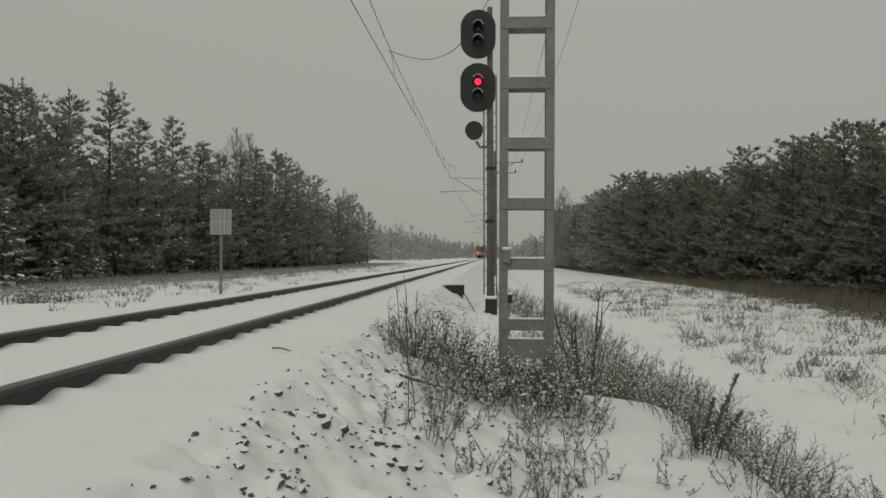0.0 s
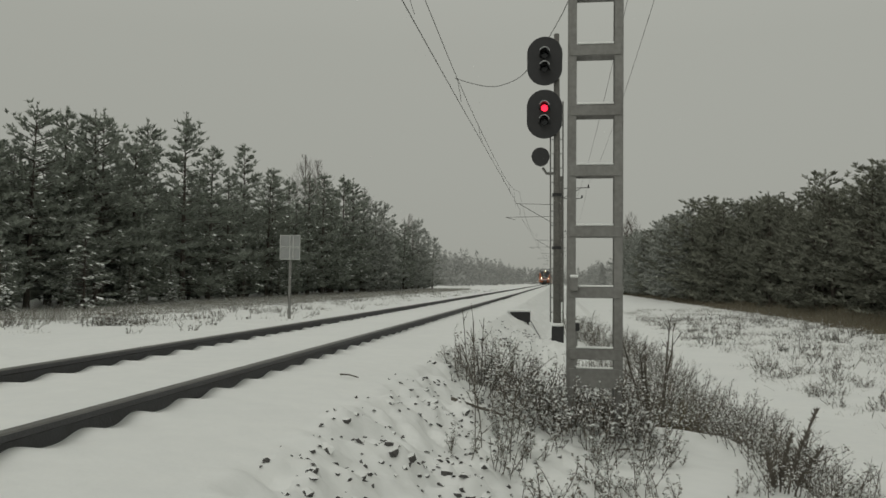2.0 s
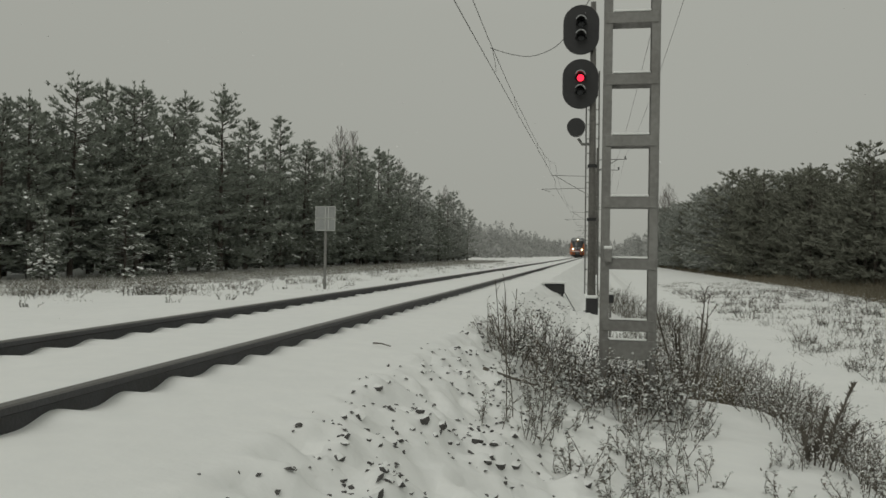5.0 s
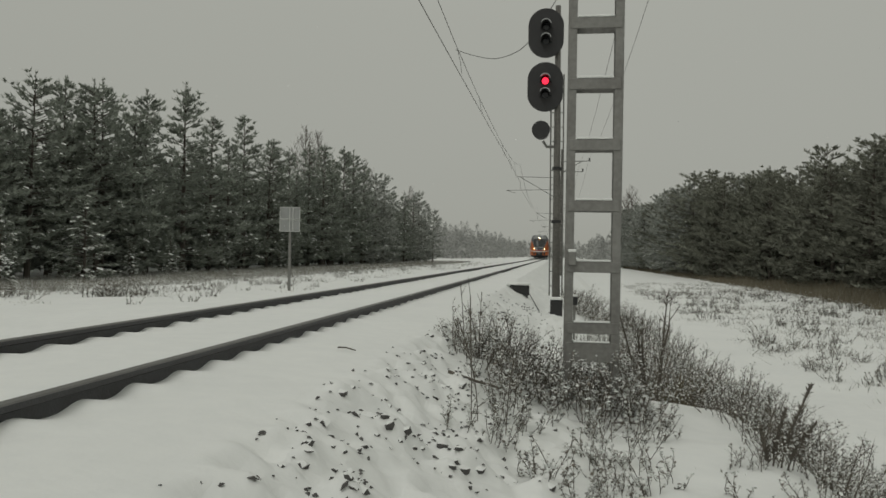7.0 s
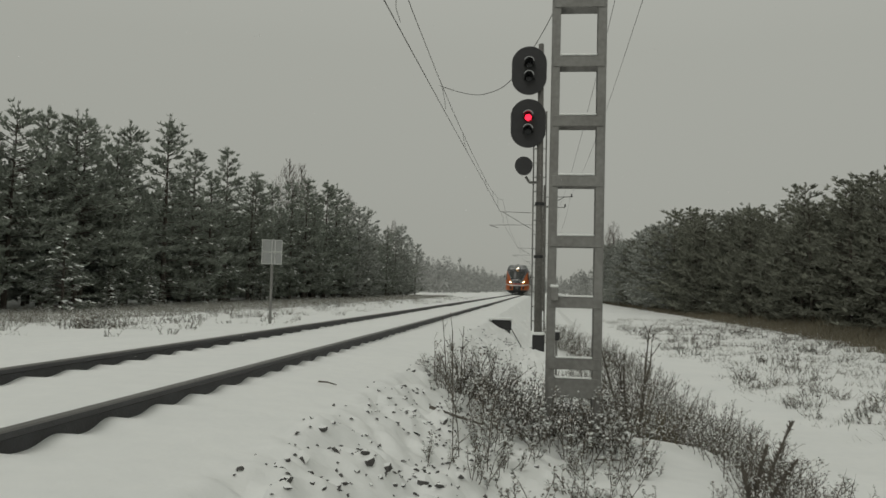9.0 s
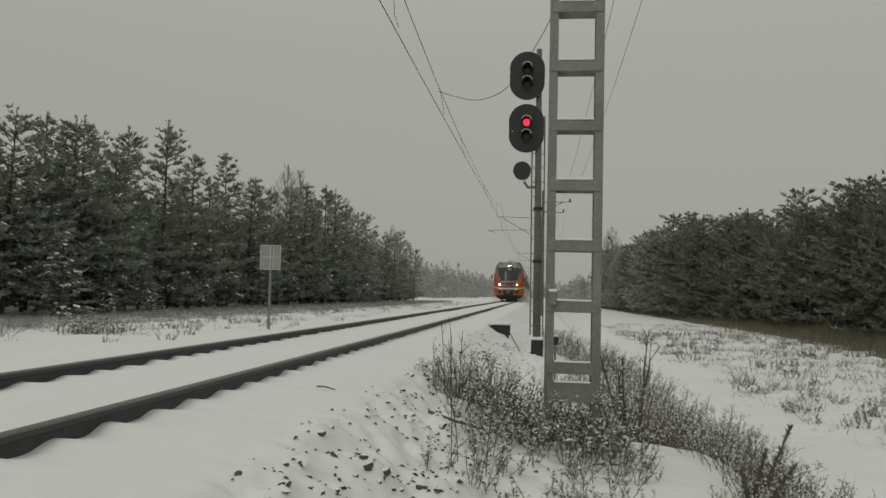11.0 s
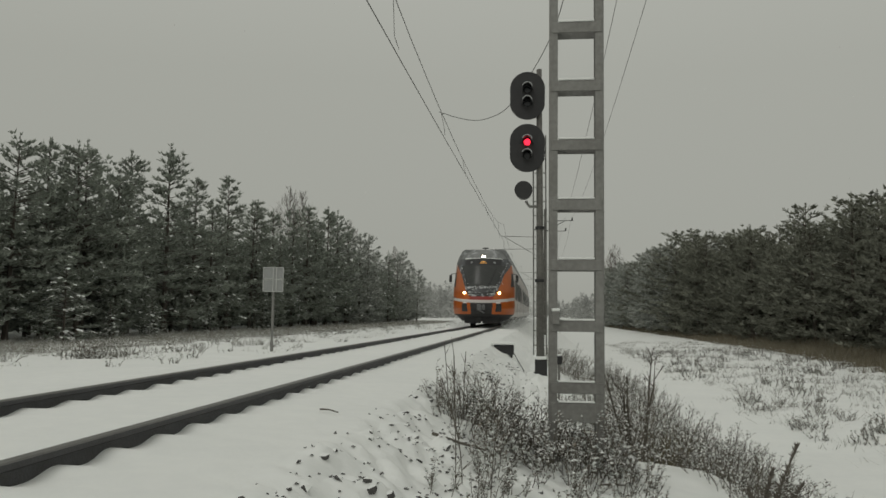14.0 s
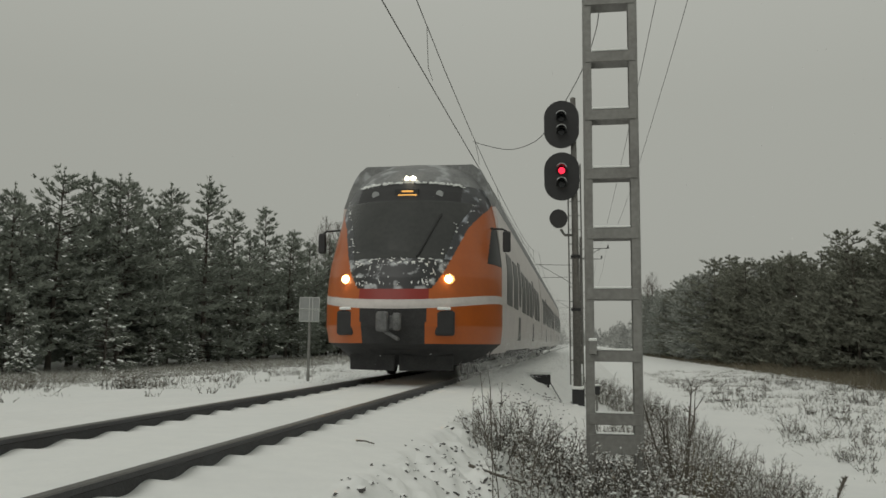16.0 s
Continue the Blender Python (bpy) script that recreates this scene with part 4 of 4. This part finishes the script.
def nose_region(x, y, z):
    ax = abs(x)
    if z < 0.66:
        return "apron"
    if z < 1.43:
        return "coupler_hatch" if ax < 0.60 - 0.05 * (1.43 - z) else "lower_front"
    if z < 1.585:
        return "stripe"
    if z < 1.73:
        return "red_band" if ax < 0.62 else "cab_shell"
    mask = float(np.interp(z, [1.73, 1.95, 2.2, 2.8, 3.3, 3.6], [0.67, 0.84, 0.96, 1.17, 1.46, 1.52]))
    if z < 2.16:
        return "bonnet" if ax < mask else "cab_shell"
    if 2.05 < z < 2.95 and y > 1.3 + (z - 2.1) * 0.8 and ax > 1.1:
        return "side_cab_window"
    if z < 3.33:
        if ax < mask:
            return "windscreen" if ax < mask - 0.12 - 0.1 * (z - 2.2) else "screen_mask"
        return "cab_shell"
    if z < 3.55 and ax > mask:
        return "cab_shell"
    if z < 3.72:
        return "destination_board" if ax < 1.0 else "screen_mask"
    return "roof_front"


NOSE_MATS = {"apron": UNDER, "coupler_hatch": UNDER, "lower_front": ORANGE, "stripe": WHITE_PAINT, "red_band": RED_PAINT, "cab_shell": ORANGE, "bonnet": ICE, "screen_mask": MASK,
             "windscreen": GLASS, "side_cab_window": TINTED, "destination_board": BLACK, "roof_front": ROOF}


def on_nose(x, z):
    """The place on the nose at this side offset and height."""
    lo, hi = 0.0, 1.0
    for k in range(24):
        mid = (lo + hi) / 2
        lo, hi = (mid, hi) if nose_point(mid, z)[0] < abs(x) else (lo, mid)
    px, y, pz = nose_point(lo, z)
    return x, y, pz


def make_train():
    ob = thing("passenger_train", "orange and white railcar train with snow on its nose, headlights lit", "train")
    # the nose, cut into its panels
    zs = sorted(set(np.round(np.concatenate([np.arange(0.28, 4.271, 0.02), [0.66, 1.43, 1.585, 1.73, 2.16, 3.33, 3.55, 3.72]]), 3)))
    ns = 200
    grid = [[nose_point(-1 + 2 * i / ns, z) for i in range(ns + 1)] for z in zs]
    panels = {}
    for j in range(len(zs) - 1):
        for i in range(ns):
            quad = (grid[j][i], grid[j][i + 1], grid[j + 1][i + 1], grid[j + 1][i])
            c = [sum(p[k] for p in quad) / 4 for k in range(3)]
            where = nose_region(c[0], c[1], (zs[j] + zs[j + 1]) / 2)
            panels.setdefault((where, c[0] > 0 and where in ("side_cab_window", "screen_mask", "lower_front")), []).append(quad)
    for (name, _), quads in panels.items():
        index, verts, faces = {}, [], []
        for q in quads:
            f = []
            for p in q:
                if p not in index:
                    index[p] = len(verts)
                    verts.append(p)
                f.append(index[p])
            faces.append(f)
        o = new(name, mesh_of(name, verts, faces, NOSE_MATS[name], True))
        o.parent = ob
    # body behind the nose
    bm = bmesh.new()
    prof = [(z, half_width(z)) for z in (0.45, 0.8, 1.5, 2.2, 3.0, 3.4)]
    cars = [(2.3, 20.0), (20.5, 38.2), (38.7, LENGTH)]
    for a, b in cars:
        bm = bmesh.new()
        ring = [(-w, z) for z, w in prof] + [(w, z) for z, w in prof[::-1]]
        A = [bm.verts.new((x, a, z)) for x, z in ring]
        B = [bm.verts.new((x, b, z)) for x, z in ring]
        n = len(ring)
        for k in range(n):
            bm.faces.new((A[k], A[(k + 1) % n], B[(k + 1) % n], B[k]))
        bm.faces.new(A[::-1])
        bm.faces.new(B)
        bmesh.ops.recalc_face_normals(bm, faces=bm.faces)
        car = part("car_body", bm, WHITE_PAINT, ob, "grimy white car body")
        bm = bmesh.new()
        rr = [(-half_width(z), z) for z in (3.4, 3.75, 4.0, 4.16, 4.27)] + [(half_width(z), z) for z in (4.27, 4.16, 4.0, 3.75, 3.4)]
        A = [bm.verts.new((x, a, z + 0.004)) for x, z in rr]
        B = [bm.verts.new((x, b, z + 0.004)) for x, z in rr]
        for k in range(len(rr)):
            bm.faces.new((A[k], A[(k + 1) % len(rr)], B[(k + 1) % len(rr)], B[k]))
        bm.faces.new(A[::-1])
        bm.faces.new(B)
        part("car_roof", bm, ROOF, ob)
        y = a + 1.2
        k = 0
        while y < b - 1.5:
            wide = 0.75 if k % 4 == 2 else 1.35
            for s in (-1, 1):
                bm = bmesh.new()
                low, high = (0.75, 2.75) if k % 4 == 2 else (1.5, 2.6)
                rim = [(y, low), (y + wide, low), (y + wide, 2.2), (y + wide, high), (y, high), (y, 2.2)]
                v = [[bm.verts.new((s * (half_width(z) + d), yy, z)) for yy, z in rim] for d in (0.012, -0.05)]
                for ring in v:
                    bm.faces.new((ring[0], ring[1], ring[2], ring[5]))
                    bm.faces.new((ring[5], ring[2], ring[3], ring[4]))
                for q in range(6):
                    e = (q + 1) % 6
                    bm.faces.new((v[0][q], v[0][e], v[1][e], v[1][q]))
                bmesh.ops.recalc_face_normals(bm, faces=bm.faces)
                part("window" if k % 4 != 2 else "door", bm, DUSTED, car, "snow-dusted dark door" if k % 4 == 2 else "snow-dusted dark window")
            y += wide + 0.45
            k += 1
        for yy in (a + 2.2, b - 3.0):
            bm = bmesh.new()
            box(bm, (0, yy, 0.5), (2.4, 2.6, 0.35), 0.05)
            bogie = part("bogie", bm, UNDER, ob)
            for wy in (-0.95, 0.95):
                for s in (-1, 1):
                    bm = bmesh.new()
                    tube(bm, (s * 0.73, yy + wy, 0.43), (s * 0.86, yy + wy, 0.43), 0.43, 0.43, 24)
                    part("wheel", bm, STEEL, bogie, "steel wheel")
        bm = bmesh.new()
        box(bm, (0, (a + b) / 2, 0.55), (2.9, b - a - 8, 0.5), 0.05)
        part("underframe", bm, UNDER, ob)
    for a, b in ((20.0, 20.5), (38.2, 38.7)):
        bm = bmesh.new()
        box(bm, (0, (a + b) / 2, 2.1), (2.9, b - a + 0.1, 2.9), 0.1)
        part("gangway", bm, BLACK, ob, "black bellows")
    # lights
    for s in (-1, 1):
        x, y, z = on_nose(0.93 * s, 1.86)
        bm = bmesh.new()
        tube(bm, (x, y - 0.05, z), (x, y + 0.12, z), 0.052, 0.07, 20)
        part("headlight", bm, WARM, ob, "lit warm headlight")
        # ring added round the lamp, glowing in place of its bloom
        bm = bmesh.new()
        tube(bm, (x, y - 0.02, z), (x, y + 0.14, z), 0.088, 0.11, 20)
        part("reflector", bm, GLOW, ob, "headlight surround made to glow as the lamp's halo")
        x, y, z = on_nose(0.62 * s, 3.47)
        bm = bmesh.new()
        tube(bm, (x, y - 0.03, z), (x, y + 0.2, z), 0.07, 0.08, 18)
        part("upper_lamp", bm, LAMP_GREY, ob, "unlit round upper lamp")
        x, y, z = on_nose(0.88 * s, 1.02)
        bm = bmesh.new()
        lean = Matrix.Rotation(radians(18 * s), 3, "Z")
        box(bm, (x, y + 0.05, 1.02), (0.36, 0.16, 0.44), 0.05, lean)
        grille = part("grille", bm, BLACK, ob, "black grille")
        bm = bmesh.new()
        box(bm, (x, y - 0.03, 1.27), (0.24, 0.08, 0.05), 0.02, lean)
        part("snow_cap", bm, SNOW, grille, "lump of snow")
        bm = bmesh.new()
        box(bm, (s * 1.84, 1.75, 2.62), (0.15, 0.1, 0.40), 0.03)
        part("mirror", bm, BLACK, ob, "black wing mirror")
        bm = bmesh.new()
        line_tube(bm, [(s * 1.84, 1.78, 2.82), (s * 1.76, 1.8, 2.87), (s * 1.5, 1.9, 2.9)], 0.02, 6)
        part("mirror_arm", bm, BLACK, ob)
        x, y, z = on_nose(0.06 * s, 3.83)
        bm = bmesh.new()
        tube(bm, (x, y - 0.05, z), (x, y + 0.15, z), 0.042, 0.05, 16)
        part("marker_light", bm, MARKER, ob, "lit top marker light")
    x, y, z = on_nose(0.0, 3.47)
    bm = bmesh.new()
    box(bm, (0, y + 0.05, 3.47), (0.46, 0.14, 0.19), 0.01)
    board = part("display", bm, BLACK, ob, "black destination display")
    for dz, wide in ((0.045, 0.22), (-0.03, 0.36)):
        bm = bmesh.new()
        box(bm, (0.02, y - 0.024, 3.47 + dz), (wide, 0.012, 0.032))
        part("text_bar", bm, AMBER, board, "amber glowing line")
    bm = bmesh.new()
    tube(bm, (0, 3.2, 4.25), (0, 3.2, 4.42), 0.03, 0.03, 8)
    box(bm, (0, 3.2, 4.43), (0.34, 0.12, 0.06), 0.02)
    part("roof_horn", bm, BLACK, ob, "small dark roof horn")
    # coupler, plough and wipers
    bm = bmesh.new()
    tube(bm, (0, -0.22, 1.02), (0, 0.3, 1.02), 0.11, 0.14, 14)
    box(bm, (-0.1, -0.26, 1.03), (0.2, 0.2, 0.34), 0.04)
    box(bm, (0.14, -0.22, 1.03), (0.14, 0.16, 0.30), 0.04)
    box(bm, (0.05, -0.2, 0.8), (0.3, 0.1, 0.06), 0.02, Matrix.Rotation(radians(30), 3, "Y"))
    part("coupler", bm, COUPLER, ob, "grey frosted coupler")
    bm = bmesh.new()
    for s in (-1, 1):
        box(bm, (s * 0.5, 0.68, 0.32), (1.0, 0.06, 0.28), 0.02, Matrix.Rotation(radians(24 * s), 3, "Z"))
    part("plough", bm, UNDER, ob, "black snow plough")
    bm = bmesh.new()
    line_tube(bm, [nose_wipe(0.10, 2.2), nose_wipe(0.16, 2.6), nose_wipe(0.24, 3.05)], 0.02, 5)
    part("wiper", bm, BLACK, ob)
    for s in (-1, 1):
        bm = bmesh.new()
        for k in range(44):
            q = 0.10 + 0.95 * rng.random()
            if rng.random() < 0.25:
                continue
            x, y, z = on_nose(s * q, 3.74 - 0.05 * q + rng.uniform(-0.015, 0.02))
            m = Matrix.Translation((x, y, z)) @ Matrix.Diagonal((rng.uniform(0.02, 0.07), 0.03, rng.uniform(0.012, 0.04), 1))
            bmesh.ops.create_icosphere(bm, subdivisions=1, radius=1, matrix=m)
        tagged(part("snow_rim", bm, SNOW, ob, "clods of snow", True), kind="stuff")
    bm = bmesh.new()
    for k in range(90):
        if k < 40:                                  # along the foot of the screen
            x, y, z = on_nose(rng.uniform(-0.8, 0.8), 2.14 + rng.gauss(0, 0.03))
        else:                                       # at the screen's edges
            s = rng.choice((-1, 1))
            z = rng.uniform(1.75, 3.5)
            x, y, z = on_nose(s * float(np.interp(z, [1.73, 2.2, 2.8, 3.5], [0.55, 0.8, 0.98, 1.35])) + rng.gauss(0, 0.04), z)
        m = Matrix.Translation((x, y, z)) @ Matrix.Diagonal((rng.uniform(0.008, 0.045), 0.01, rng.uniform(0.006, 0.02), 1))
        bmesh.ops.create_icosphere(bm, subdivisions=1, radius=1, matrix=m)
    for k in range(60):                             # runs of ice down the bonnet
        q = rng.choice((-1, 1)) * 0.72 * rng.random() ** 0.7
        x, y, z = on_nose(q, rng.uniform(1.78, 2.14))
        m = Matrix.Translation((x, y, z)) @ Matrix.Rotation(rng.uniform(-0.35, 0.35), 4, "Y") @ Matrix.Diagonal((rng.uniform(0.004, 0.022), 0.01, rng.uniform(0.01, 0.09) * rng.random(), 1))
        bmesh.ops.create_icosphere(bm, subdivisions=1, radius=1, matrix=m)
    tagged(part("ice_crust", bm, SNOW, ob, "crust of ice and snow", True), kind="stuff")
    return ob


def nose_wipe(s, z):
    x, y, z = nose_point(s, z)
    return x, y - 0.03, z


train = make_train()

# snow whirled up beside and behind the wheels
POWDER = material("powder_snow", (0.8, 0.81, 0.8), 0.9)


def make_spray():
    g = np.random.default_rng(11)
    n = 130000
    y = 1.0 + g.random(n) ** 1.3 * 56
    x = np.where(g.random(n) < 0.7, 1, -1) * (1.0 + g.random(n) ** 1.3 * (0.7 + np.minimum(y, 14) * 0.11))
    z = -0.1 + g.random(n) ** 1.7 * (0.3 + np.minimum(y, 18) * 0.11)
    p = np.stack([x, y, z], 1)
    d, e = g.normal(size=(n, 3)), g.normal(size=(n, 3))
    s = (0.003 + 0.009 * g.random(n))[:, None]
    V = np.stack([p + d * s * 0.7, p + e * s * 0.7, p - (d + e) * s * 0.6], 1).reshape(-1, 3)
    return tagged(new("snow_spray", mesh_of("snow_spray", V.tolist(), np.arange(n * 3).reshape(-1, 3).tolist(), POWDER)), "powder snow whirled up along the running train", "snow", kind="stuff")


spray = make_spray()


def motions():
    rows = []
    for k in range(9):
        t = 2.0 * k
        rows.append((t, pose(TRACK_X, NOSE_END + SPEED * (16.0 - t), 0)))
    walk(train, rows)
    walk(spray, rows)
    walk(snowfall, [(0.0, pose(-2, 0, 8)), (8.0, pose(0, 0, 0)), (16.0, pose(2, 0, -8))])


for stock in pines + pines_right + hazed + frosty + dense + thin + tuft:                   # the models stand among their copies
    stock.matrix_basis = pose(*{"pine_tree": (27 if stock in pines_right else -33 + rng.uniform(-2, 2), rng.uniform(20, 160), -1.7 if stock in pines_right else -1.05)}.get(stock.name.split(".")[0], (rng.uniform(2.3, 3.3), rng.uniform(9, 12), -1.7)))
motions()
